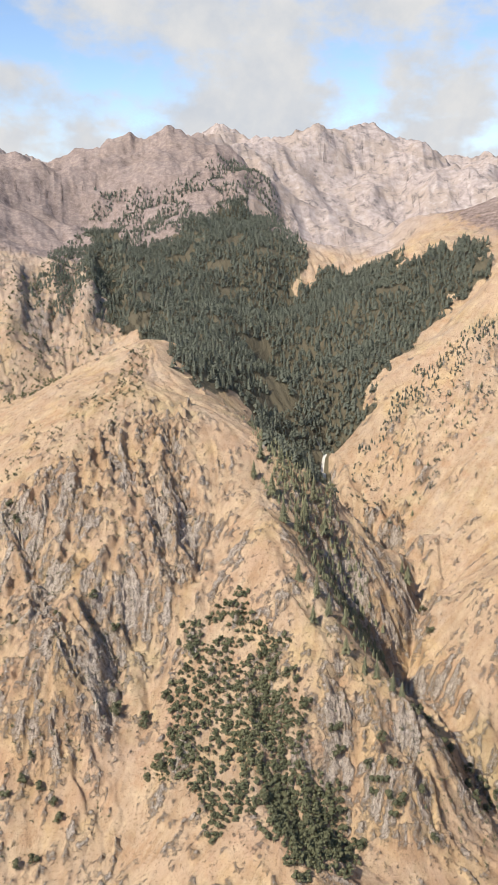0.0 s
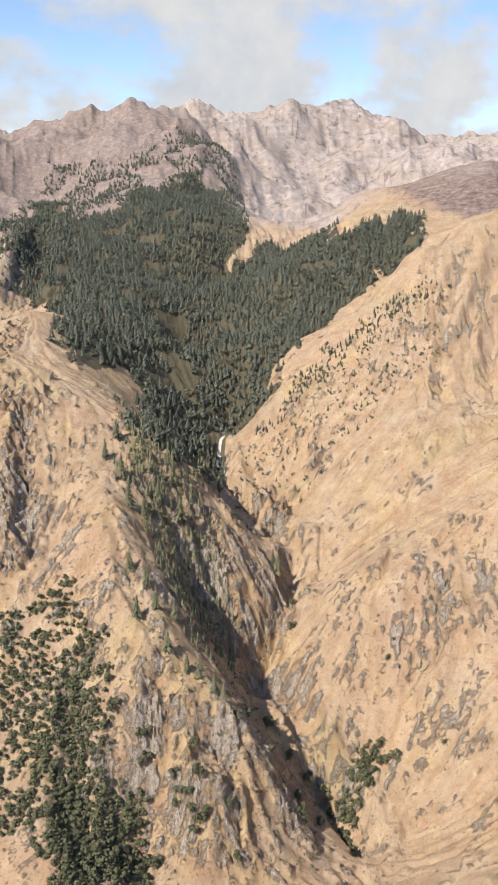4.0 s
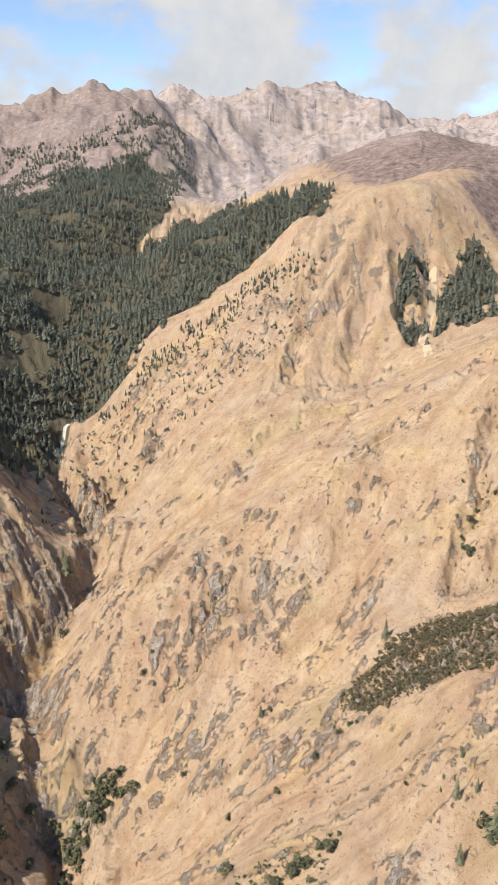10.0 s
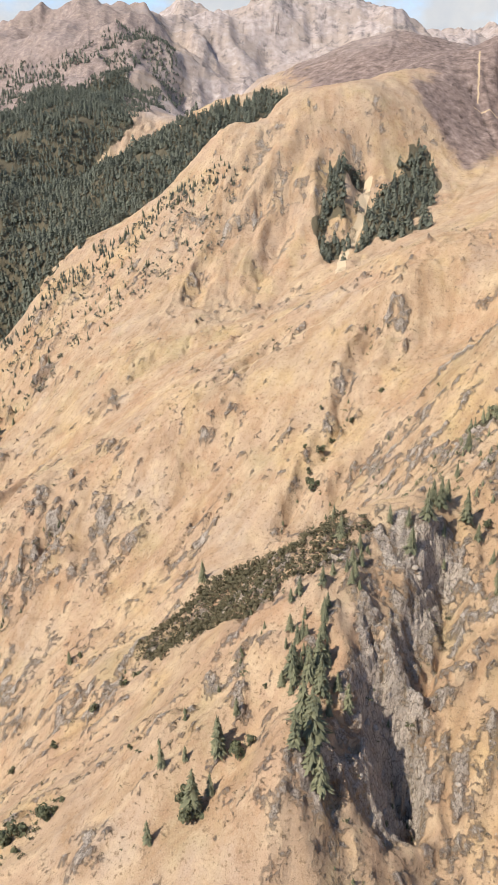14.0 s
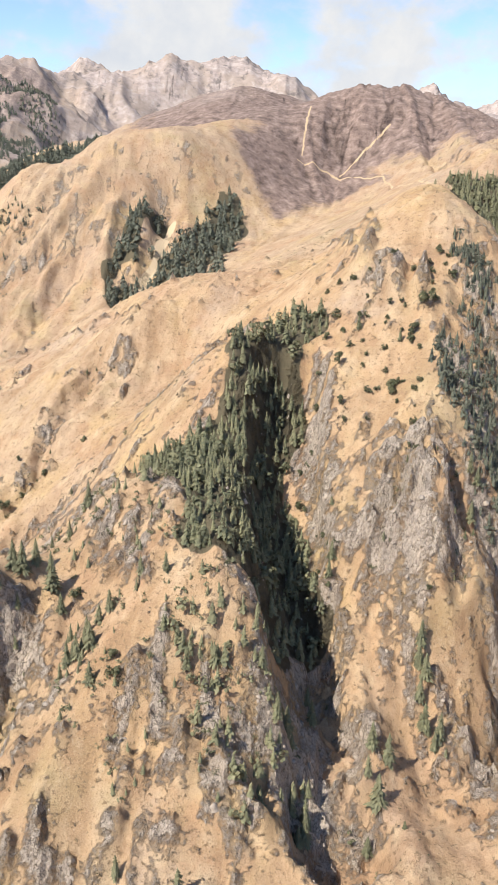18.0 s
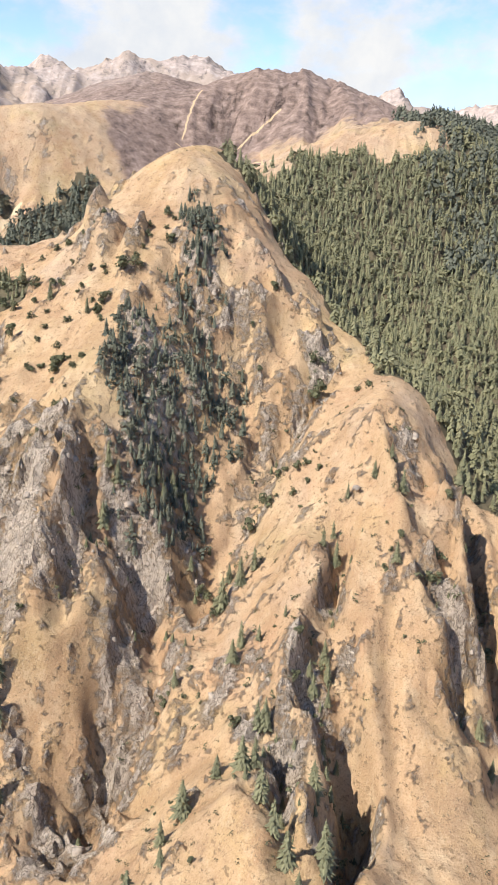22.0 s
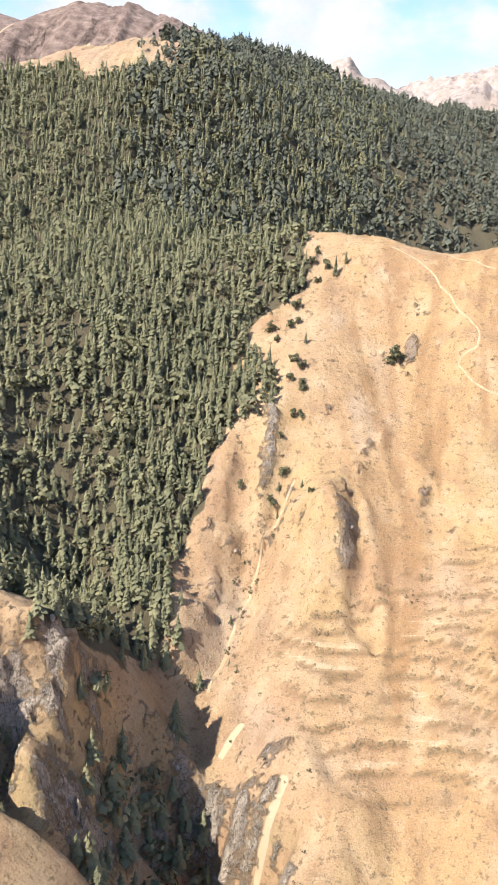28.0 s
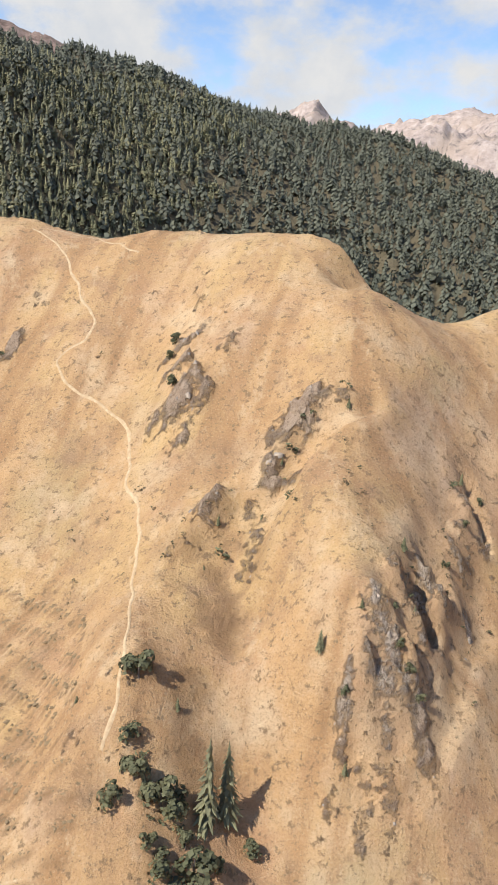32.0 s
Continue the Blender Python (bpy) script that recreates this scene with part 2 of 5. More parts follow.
# ---- relief: spot heights along the crests, faces and gullies ----
RELIEF = {
    "left_foreground": [(-139, 460, 242), (-115, 447, 236), (-77, 425, 226), (-42, 445, 251), (-14, 413, 244), (28, 409, 248), (60, 438, 223), (121, 444, 227)],
    "left_spur": [(-92, 504, 270), (-60, 496, 270), (72, 483, 270), (80, 505, 292), (60, 517, 306), (19, 536, 313), (-11, 572, 332), (32, 576, 345)],
    "left_spur_rocks": [(-126, 519, 310), (-106, 566, 320), (-35, 613, 339), (-19, 702, 408), (53, 710, 383), (-126, 691, 410), (-152, 688, 413), (-163, 638, 375), (-237, 760, 404), (-190, 800, 433), (-142, 850, 455), (-115, 900, 471), (-62, 800, 440), (-22, 760, 425)],
    "gorge_left_wall": [(99, 639, 283)],
    "gorge_floor": [(175, 513, 194), (120, 618, 239), (144, 739, 286), (80, 846, 329), (57, 1062, 372), (54, 1350, 465), (190, 1900, 495)],
    "gorge_right_foot": [(147, 663, 265), (157, 680, 263), (202, 511, 204), (202, 538, 228), (254, 470, 220)],
    "meadow_low": [(277, 519, 258), (223, 565, 258), (308, 415, 284), (340, 439, 299), (348, 403, 311), (366, 426, 329), (340, 505, 303), (375, 404, 335), (387, 393, 329)],
    "meadow_mid": [(259, 614, 317), (282, 593, 300), (435, 558, 349), (195, 769, 325), (244, 792, 372)],
    "meadow_high": [(310, 788, 387), (372, 761, 400), (461, 721, 446), (505, 736, 460), (570, 743, 473), (145, 913, 387), (209, 892, 399), (496, 907, 452)],
    "west_shoulder": [(338, 989, 503), (324, 1073, 503), (238, 1277, 555), (333, 1289, 574)],
    "knob": [(438, 1011, 497), (463, 1031, 509), (444, 988, 477), (432, 906, 435), (430, 889, 429), (432, 831, 427), (423, 980, 489), (418, 995, 496), (311, 1050, 534), (348, 1080, 549), (402, 1120, 567), (443, 1140, 578), (483, 1150, 585), (546, 1190, 588)],
    "brown_mountain": [(560, 1139, 545), (547, 1037, 493), (600, 1143, 536), (652, 1270, 638), (596, 1285, 631), (557, 1300, 619), (712, 1270, 626), (764, 1265, 609), (817, 1260, 587), (562, 1380, 621), (490, 1420, 648), (690, 900, 527)],
    "mid_ridge": [(496, 1450, 642), (432, 1480, 633), (346, 1500, 612), (283, 1520, 591), (415, 1480, 627), (550, 1440, 639), (259, 1500, 562), (386, 1500, 604)],
    "buttress": [(424, 387, 351), (374, 448, 335), (400, 416, 349), (429, 439, 375), (469, 456, 360), (506, 451, 378), (505, 489, 397), (482, 560, 389), (569, 649, 465), (548, 447, 349), (562, 453, 352)],
    "spur_c": [(631, 642, 485), (557, 572, 415), (612, 531, 414), (614, 513, 384), (573, 521, 380), (637, 541, 402), (638, 679, 510), (659, 659, 484), (637, 737, 518), (562, 611, 443)],
    "gully_c": [(661, 565, 395), (648, 543, 378), (634, 519, 376), (646, 504, 356)],
    "spur_d": [(690, 643, 450), (685, 600, 425), (709, 600, 436), (693, 518, 388), (725, 498, 365), (693, 472, 347), (707, 483, 361), (748, 497, 345), (716, 475, 354), (756, 538, 397), (760, 546, 396), (801, 544, 367), (809, 534, 354)],
    "forest_slope": [(780, 685, 419), (736, 715, 431), (781, 647, 389), (791, 859, 491), (806, 916, 532), (766, 1064, 571), (827, 1025, 548), (836, 677, 400), (805, 670, 407), (669, 800, 483), (829, 1060, 559), (882, 1100, 552)],
    "side_gorge": [(830, 542, 336), (848, 581, 333), (836, 604, 350), (853, 557, 315), (813, 541, 365), (813, 549, 362), (813, 525, 357)],
    "spur_e_lower": [(873, 723, 442), (891, 732, 450), (925, 688, 419), (868, 631, 377), (858, 635, 372), (862, 738, 451), (925, 731, 446), (850, 619, 357), (937, 725, 448), (958, 659, 408), (885, 560, 328), (878, 589, 342)],
    "spur_e_upper": [(991, 646, 407), (949, 647, 392), (1005, 583, 354), (992, 583, 347), (1029, 642, 389), (981, 577, 344), (991, 716, 447), (1001, 694, 433), (1025, 704, 426), (1048, 720, 428), (1036, 662, 403), (1011, 577, 345), (1034, 622, 366)],
    "north_wood": [(1006, 1145, 514), (964, 1167, 529), (1049, 1190, 532), (1144, 1220, 499), (1093, 930, 421)],
    "far_left": [(-272, 2085, 741), (-370, 2100, 722), (-209, 2250, 745), (-233, 1750, 592), (-365, 1900, 603), (-179, 1454, 522), (-254, 1174, 475), (-229, 1091, 409), (-24, 1225, 470), (-385, 1300, 526), (-305, 1180, 486), (-327, 1080, 444), (-290, 950, 393)],
    "valley_woods": [(-110, 1150, 473), (-32, 1150, 473), (7, 1050, 427), (27, 1400, 521), (-12, 1600, 572), (109, 1650, 534), (124, 1150, 473), (176, 1250, 513), (84, 1020, 425), (202, 1150, 497), (229, 1050, 463)],
    "far_range": [(-77, 2900, 826), (45, 2900, 826), (195, 2900, 837), (300, 2900, 790), (374, 2900, 812), (469, 2900, 796), (653, 2950, 739), (781, 3000, 745), (1207, 3100, 764), (242, 2300, 589), (401, 2350, 634), (135, 2300, 626), (-63, 2350, 722), (60, 2330, 670)],
    "edges_lower": [(862, 770, 430), (925, 766, 426), (965, 758, 428), (1003, 748, 420), (1012, 728, 408), (1045, 742, 402), (1085, 760, 395), (452, 1060, 556), (400, 1040, 548), (-900, 600, 480), (-800, 1500, 640), (-1200, 3000, 800), (1600, 700, 430), (1700, 1500, 560), (1900, 3000, 780), (-300, 150, 190), (0, 250, 190)],
    "edges_upper": [(500, 150, 180), (1000, 250, 200), (1400, 300, 200), (0, -200, 180), (900, -200, 180), (300, -1100, 600), (1300, -1100, 600), (-700, -900, 600), (1050, 850, 395), (1250, 900, 400), (930, 880, 400), (300, 1900, 480), (800, 2000, 520), (1300, 2200, 560), (300, 3600, 600), (1200, 3700, 600), (-600, 2700, 700)],
    "behind_crest": [(676, 651, 466), (687, 682, 442), (672, 702, 474), (702, 722, 436), (655, 702, 499), (650, 890, 516)],
}

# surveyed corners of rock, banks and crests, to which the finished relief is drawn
SPOTS = {
    "left_spur": [(-154, 581, 325), (-119, 563, 324), (-100, 579, 338), (-95, 558, 308), (-84, 555, 301), (-70, 574, 327), (-43, 613, 342), (-41, 636, 361)],
    "gorge": [(15, 617, 370), (17, 514, 294), (24, 627, 367), (41, 572, 341), (47, 661, 360), (52, 606, 334), (55, 497, 293), (56, 468, 255), (61, 514, 300), (63, 694, 368), (74, 438, 226), (75, 508, 293), (77, 449, 237), (79, 940, 352), (84, 602, 293), (84, 944, 349), (85, 673, 331), (87, 937, 342), (91, 462, 264), (95, 640, 281), (95, 656, 312), (103, 479, 256), (103, 638, 285), (112, 494, 276), (112, 687, 316), (113, 788, 297), (114, 478, 261), (117, 616, 239), (120, 613, 239), (123, 449, 230), (127, 564, 233), (131, 642, 258), (132, 691, 297), (145, 575, 227), (153, 663, 266), (153, 689, 269), (157, 735, 291)],
    "meadow_west": [(169, 515, 194), (173, 540, 225), (188, 534, 220), (188, 641, 302), (191, 555, 240), (191, 756, 317), (193, 596, 283), (206, 660, 303), (207, 501, 202), (210, 572, 263), (214, 656, 315), (234, 509, 218), (243, 612, 312), (257, 573, 283), (260, 619, 319)],
    "meadow": [(277, 633, 330), (279, 593, 302), (282, 695, 349), (283, 757, 364), (297, 534, 276), (303, 769, 378), (316, 417, 288), (319, 501, 284), (323, 489, 284), (330, 638, 351), (333, 1308, 577), (335, 826, 396), (337, 982, 498), (339, 638, 348), (341, 657, 372), (345, 529, 303), (362, 553, 320), (363, 693, 391), (378, 839, 402), (381, 390, 326), (385, 588, 341), (393, 405, 342)],
    "buttress": [(401, 569, 333), (403, 405, 341), (410, 1224, 570), (415, 602, 356), (418, 639, 380), (419, 426, 368), (421, 392, 358), (421, 861, 426), (430, 390, 342), (434, 443, 378), (436, 550, 354), (439, 673, 404), (442, 425, 355), (443, 414, 342), (444, 445, 372), (445, 676, 405), (445, 1007, 490), (447, 525, 363), (448, 987, 480), (455, 415, 317), (465, 441, 348), (465, 473, 389), (471, 468, 368), (474, 420, 340), (476, 703, 434), (482, 459, 367), (483, 699, 428), (484, 479, 383), (486, 504, 400), (491, 428, 355), (499, 411, 330), (499, 511, 413), (500, 487, 394), (501, 436, 359), (509, 672, 418), (514, 447, 370), (516, 462, 388)],
    "spur_c_west": [(521, 569, 423), (523, 446, 368), (525, 593, 446), (527, 459, 383), (533, 434, 358), (536, 489, 405), (538, 435, 357), (547, 422, 341), (547, 456, 372), (553, 445, 347), (556, 1132, 541), (565, 645, 464), (568, 607, 442), (571, 558, 408), (573, 484, 345), (575, 510, 371), (578, 471, 339), (578, 573, 428), (586, 611, 455)],
    "spur_c": [(590, 451, 333), (590, 515, 384), (593, 532, 406), (596, 575, 435), (601, 556, 428), (601, 654, 488), (604, 495, 363), (605, 602, 454), (612, 557, 432), (614, 540, 418), (615, 527, 407), (618, 516, 383), (618, 567, 438), (624, 535, 401), (624, 649, 487), (627, 525, 386), (628, 550, 416), (630, 482, 327), (633, 681, 512), (635, 597, 446), (639, 525, 367), (640, 666, 502), (646, 551, 392), (646, 651, 486), (652, 602, 429), (655, 541, 373)],
    "spur_d_west": [(657, 466, 357), (657, 615, 449), (662, 611, 443), (664, 627, 462), (668, 625, 460), (670, 475, 362), (674, 487, 368), (675, 545, 394), (677, 587, 409), (679, 455, 362), (679, 524, 391), (682, 493, 375), (683, 554, 406), (683, 656, 465), (689, 608, 431), (690, 500, 373), (693, 512, 383), (693, 533, 404), (694, 489, 361), (695, 538, 407), (700, 628, 444), (704, 483, 359), (704, 544, 418), (709, 519, 400), (711, 502, 381), (711, 550, 422)],
    "spur_d": [(716, 575, 433), (717, 504, 383), (717, 529, 406), (719, 510, 392), (720, 489, 365), (721, 505, 388), (728, 504, 363), (730, 514, 384), (730, 568, 414), (731, 550, 396), (734, 513, 373), (738, 497, 346), (739, 518, 367), (742, 537, 388), (748, 519, 372), (756, 546, 398), (771, 515, 372)],
    "side_gorge": [(777, 505, 362), (780, 515, 366), (783, 527, 368), (790, 487, 352), (790, 536, 376), (792, 495, 355), (800, 605, 352), (803, 536, 361), (809, 521, 350), (812, 529, 359), (819, 527, 347), (833, 571, 337), (833, 622, 364), (834, 577, 329), (834, 597, 354), (839, 572, 323), (843, 593, 339), (843, 623, 364), (846, 645, 381), (848, 611, 351), (852, 654, 392), (854, 634, 371), (862, 614, 360), (862, 675, 408), (864, 558, 324)],
    "spur_e": [(872, 621, 382), (875, 581, 340), (878, 723, 444), (881, 621, 371), (885, 597, 347), (886, 642, 382), (890, 610, 358), (892, 663, 394), (896, 692, 414), (906, 611, 359), (928, 695, 423), (929, 579, 347), (939, 617, 369), (944, 680, 412)],
    "spur_e_east": [(948, 586, 357), (949, 651, 392), (955, 661, 408), (962, 591, 371), (962, 721, 449), (966, 599, 371), (968, 579, 358), (972, 623, 386), (974, 587, 357), (976, 664, 417), (978, 632, 392), (982, 582, 346), (983, 608, 371), (986, 596, 366), (987, 641, 399), (989, 617, 389), (993, 641, 405), (996, 666, 426), (997, 596, 376), (998, 623, 397), (998, 705, 446), (999, 651, 413), (1001, 582, 352), (1001, 589, 366), (1003, 598, 382), (1006, 684, 435), (1013, 602, 375)],
}

ZONES = {
    "valley_wood_east": [(143, 1426), (240, 1288), (232, 1233), (201, 1200), (249, 1248), (338, 1291), (354, 1247), (333, 1156), (288, 1139), (233, 1068), (138, 948), (98, 934), (88, 917), (54, 976), (31, 1149), (54, 1350)],
    "valley_wood_west": [(-152, 1621), (-14, 1941), (101, 1454), (54, 1350), (31, 1149), (54, 976), (80, 938), (92, 850), (59, 691), (20, 720), (-1, 908), (-63, 816), (-143, 1121), (-194, 1180), (-273, 1399), (-344, 1850), (-214, 1600)],
    "valley_wood_upper": [(-300, 1156), (-364, 1553), (-357, 2015), (-263, 2006), (-145, 1997), (-16, 2234), (80, 2028), (101, 1454), (-14, 1941), (-152, 1621), (-214, 1600), (-344, 1850), (-273, 1399), (-194, 1180)],
    "gorge_trees": [(5, 733), (79, 916), (79, 695), (96, 663), (118, 592), (68, 562), (37, 638), (14, 658)],
    "oak_grove": [(-11, 574), (16, 541), (19, 518), (38, 491), (41, 471), (62, 454), (59, 399), (25, 385), (0, 423), (-24, 408), (-32, 439), (-75, 466), (-54, 491), (-54, 546)],
    "left_ridge_trees": [(-212, 669), (-160, 733), (-115, 899), (-109, 821), (-106, 717), (-142, 748), (-209, 661)],
    "rock_wall_trees": [(-368, 1240), (-335, 1564), (-248, 1418), (-187, 1134), (-207, 871), (-288, 933)],
    "knob_wood_large": [(481, 1038), (511, 1056), (488, 927), (433, 887), (454, 956)],
    "knob_wood_small": [(407, 978), (442, 1017), (440, 960), (423, 932), (423, 865), (408, 906), (409, 937)],
    "thicket": [(336, 511), (366, 541), (404, 545), (443, 471), (440, 460), (422, 452), (393, 459), (351, 485)],
    "buttress_trees": [(416, 428), (433, 449), (444, 458), (438, 423), (426, 389), (417, 399)],
    "gully_wood": [(529, 596), (545, 644), (564, 646), (572, 622), (561, 597), (555, 572), (564, 536), (567, 508), (557, 485), (538, 480), (526, 482), (492, 563), (524, 566)],
    "gully_wood_low": [(519, 465), (539, 476), (553, 471), (562, 461), (565, 443), (548, 429), (535, 434), (528, 452)],
    "spur_strip": [(631, 650), (640, 662), (648, 629), (654, 608), (662, 582), (646, 542), (625, 533), (618, 561), (616, 589), (631, 598)],
    "spur_scatter": [(580, 651), (598, 643), (631, 651), (616, 589), (606, 551), (581, 568), (583, 611)],
    "spur_rib_trees": [(595, 499), (604, 499), (609, 478), (618, 464), (603, 466), (597, 487)],
    "rib_trees_d": [(668, 477), (677, 489), (695, 506), (694, 486), (693, 445), (680, 436), (677, 453)],
    "great_wood": [(641, 707), (652, 880), (684, 893), (749, 884), (770, 892), (830, 1026), (950, 1180), (856, 692), (843, 683), (831, 616), (829, 591), (811, 540), (801, 562), (785, 538), (767, 539), (749, 559), (731, 571), (713, 599), (693, 653)],
    "great_wood_edge": [(868, 875), (882, 900), (867, 712), (864, 682), (862, 649), (856, 634), (847, 628), (857, 665)],
    "gorge_pines": [(818, 536), (821, 528), (830, 528), (835, 515), (832, 507), (823, 516)],
    "west_trees": [(149, 913), (232, 999), (342, 982), (319, 946), (261, 860), (206, 817), (145, 771), (163, 846)],
    "west_low": [(177, 525), (210, 538), (221, 535), (195, 514), (185, 476), (178, 508)],
    "crag_gorge": [(58, 663), (99, 703), (151, 673), (123, 621), (75, 632)],
    "crag_left": [(-119, 567), (-102, 635), (-69, 681), (-45, 647), (-45, 599), (-56, 562), (-100, 549)],
    "crag_far_left": [(-207, 651), (-148, 634), (-86, 537), (-93, 489), (-129, 460), (-166, 483)],
    "crag_buttress": [(422, 435), (470, 472), (467, 434), (454, 419), (458, 402), (433, 381), (417, 408)],
    "crag_meadow": [(198, 642), (314, 621), (338, 573), (339, 479), (239, 523)],
    "crag_c_face": [(581, 562), (615, 547), (635, 548), (634, 525), (606, 505), (584, 509)],
    "crag_c_top": [(619, 605), (646, 607), (649, 584), (629, 558)],
    "crag_c_low": [(603, 491), (639, 501), (629, 448), (599, 457)],
    "crag_d": [(705, 510), (715, 522), (733, 556), (743, 505), (718, 473)],
    "crag_d_top": [(665, 632), (684, 622), (692, 606), (676, 600)],
    "crag_side": [(801, 562), (811, 570), (819, 537), (816, 521), (810, 522)],
    "crag_e": [(1004, 588), (1026, 651), (1039, 666), (1036, 631), (1017, 592), (1005, 581)],
    "crag_e_mid": [(949, 686), (960, 683), (961, 658), (956, 642), (948, 653), (951, 665)],
    "crag_e_small": [(965, 672), (979, 672), (977, 660), (966, 658)],
    "crag_e_rib": [(995, 653), (994, 643), (979, 643), (969, 623), (967, 627), (976, 639), (986, 651)],
    "crag_e_west": [(895, 699), (902, 685), (895, 675), (892, 659), (883, 638), (882, 621), (878, 614), (875, 634), (887, 655), (891, 684)],
    "great_wood_gap": [(786, 695), (852, 704), (856, 667), (835, 654), (832, 629), (830, 614), (833, 591), (827, 575)],
    "oak_core": [(11, 539), (23, 530), (27, 482), (42, 460), (69, 425), (28, 391), (7, 442), (-13, 485), (4, 518)],
    "hollow_e": [(964, 622), (975, 621), (984, 648), (990, 653), (981, 614), (978, 595), (985, 585), (975, 575), (965, 591)],
    "crag_c_right": [(659, 640), (677, 642), (683, 609), (672, 589), (658, 571), (657, 606), (650, 621)],
    "crag_d_face": [(660, 619), (681, 662), (691, 623), (687, 602), (679, 589), (665, 570)],
    "crag_c_upper": [(577, 711), (611, 649), (626, 612), (645, 607), (627, 576), (612, 614), (592, 620)],
    "crag_left_low": [(46, 492), (82, 514), (118, 496), (173, 523), (152, 431), (72, 416), (51, 459)],
    "crag_left_top": [(-193, 652), (-100, 747), (-60, 780), (-50, 694), (-96, 633), (-151, 598)],
    "crag_c_west": [(465, 588), (505, 506), (517, 474), (512, 472), (489, 486)],
    "crag_c_mid": [(494, 449), (515, 455), (530, 443), (505, 429), (465, 429), (469, 414), (498, 408), (515, 421)],
    "buttress_scatter": [(445, 592), (512, 505), (538, 480), (557, 469), (567, 436), (500, 422)],
    "spur_d_scatter": [(665, 562), (687, 600), (714, 572), (710, 517), (702, 453), (635, 457), (644, 508)],
    "gorge_scatter": [(32, 576), (79, 648), (116, 614), (153, 517), (177, 442), (132, 430), (105, 487), (48, 526)],
    "left_scatter": [(-224, 717), (-97, 768), (-50, 694), (-49, 599), (-93, 489), (-152, 418)],
    "west_crest": [(121, 884), (183, 944), (262, 984), (339, 985), (340, 973), (265, 964), (188, 919), (127, 868)],
    "west_slope": [(115, 868), (182, 924), (260, 971), (350, 975), (321, 912), (230, 816), (174, 798), (116, 687), (102, 766)],
    "crag_west": [(108, 743), (157, 905), (249, 979), (330, 977), (299, 913), (205, 839), (152, 782)],
    "terraces": [(922, 625), (945, 615), (955, 581), (957, 564), (939, 554), (909, 555), (873, 555), (858, 598), (883, 605), (900, 617)],
    "crag_c_crown": [(633, 635), (655, 656), (677, 654), (691, 634), (695, 617), (687, 586), (669, 610), (656, 620), (639, 609)],
    "crag_e_cliff": [(1013, 622), (1003, 598), (1000, 590), (1001, 586), (1011, 585), (1017, 596), (1032, 627), (1038, 648), (1040, 667), (1028, 650)],
    "crag_e_foot": [(992, 584), (997, 581), (1005, 581), (1004, 585), (997, 584)],
    "crag_buttress_foot": [(463, 426), (468, 409), (492, 406), (513, 416), (508, 424), (480, 435)],
    "crag_meadow_low": [(229, 550), (274, 507), (313, 494), (292, 532)],
    "crag_meadow_mid": [(268, 592), (289, 546), (326, 534), (320, 584)],
    "crag_b_top": [(488, 521), (494, 485), (519, 477), (515, 505)],
    "crag_c_peak": [(645, 618), (635, 583), (659, 584), (672, 582), (683, 607), (674, 624)],
    "crag_d_lower": [(711, 510), (718, 489), (731, 503), (735, 513), (730, 520), (720, 519)],
    "crag_c_bottom": [(530, 446), (536, 420), (567, 439), (563, 471), (548, 458)],
    "gorge_wall_wood": [(-6, 794), (24, 672), (41, 622), (63, 570), (82, 540), (111, 583), (96, 645), (67, 658), (44, 685), (30, 711)],
    "meadow_grove": [(194, 540), (212, 540), (221, 526), (201, 523), (192, 511), (187, 497), (178, 521), (184, 532)],
    "meadow_low_bushes": [(279, 421), (288, 431), (311, 419), (331, 419), (335, 408), (321, 400), (302, 395)],
    "buttress_wood": [(409, 428), (428, 428), (435, 416), (431, 403), (430, 390), (421, 387), (410, 417)],
    "buttress_slot_wood": [(465, 482), (473, 494), (473, 470), (467, 463)],
    "buttress_clump": [(485, 474), (497, 473), (507, 454), (497, 453), (486, 463)],
    "buttress_crest_wood": [(496, 529), (516, 561), (535, 564), (555, 571), (563, 548), (558, 514), (535, 485), (530, 512), (513, 510), (499, 507)],
    "spur_crest_wood": [(635, 657), (644, 646), (646, 617), (637, 614), (630, 634)],
    "spur_face_wood": [(615, 583), (633, 587), (657, 594), (659, 568), (644, 536), (637, 546), (627, 554), (614, 562)],
    "side_gorge_wood": [(817, 529), (822, 553), (834, 563), (841, 561), (849, 555), (829, 531), (820, 524)],
}

TRAILS = [
    ("goat_trail", [(896, 727), (905, 722), (914, 711), (917, 704), (926, 694), (927, 686), (917, 682), (923, 674), (932, 670), (944, 660), (948, 646), (947, 641), (952, 635), (955, 624), (956, 615), (959, 594), (960, 583), (959, 577)]),
    ("trail_ridge", [(900, 729), (914, 731), (925, 719), (935, 713)]),
    ("stream_edge", [(863, 639), (855, 625), (850, 607), (846, 595), (842, 584)]),
    ("pale_scar", [(864, 560), (861, 554), (856, 543)]),
    ("pale_scar_small", [(853, 576), (848, 571)]),
    ("river", [(81, 940), (88, 917), (82, 868), (89, 854)]),
    ("scree_knob", [(447, 1000), (440, 945), (427, 905), (424, 846)]),
    ("path_brown", [(562, 1157), (566, 1198), (571, 1243)]),
    ("path_brown", [(601, 1146), (627, 1173), (657, 1200)]),
    ("path_brown", [(557, 1145), (592, 1148), (643, 1116), (660, 890)]),
    ("meadow_step", [(289, 729), (341, 670), (371, 696), (457, 715)]),
]

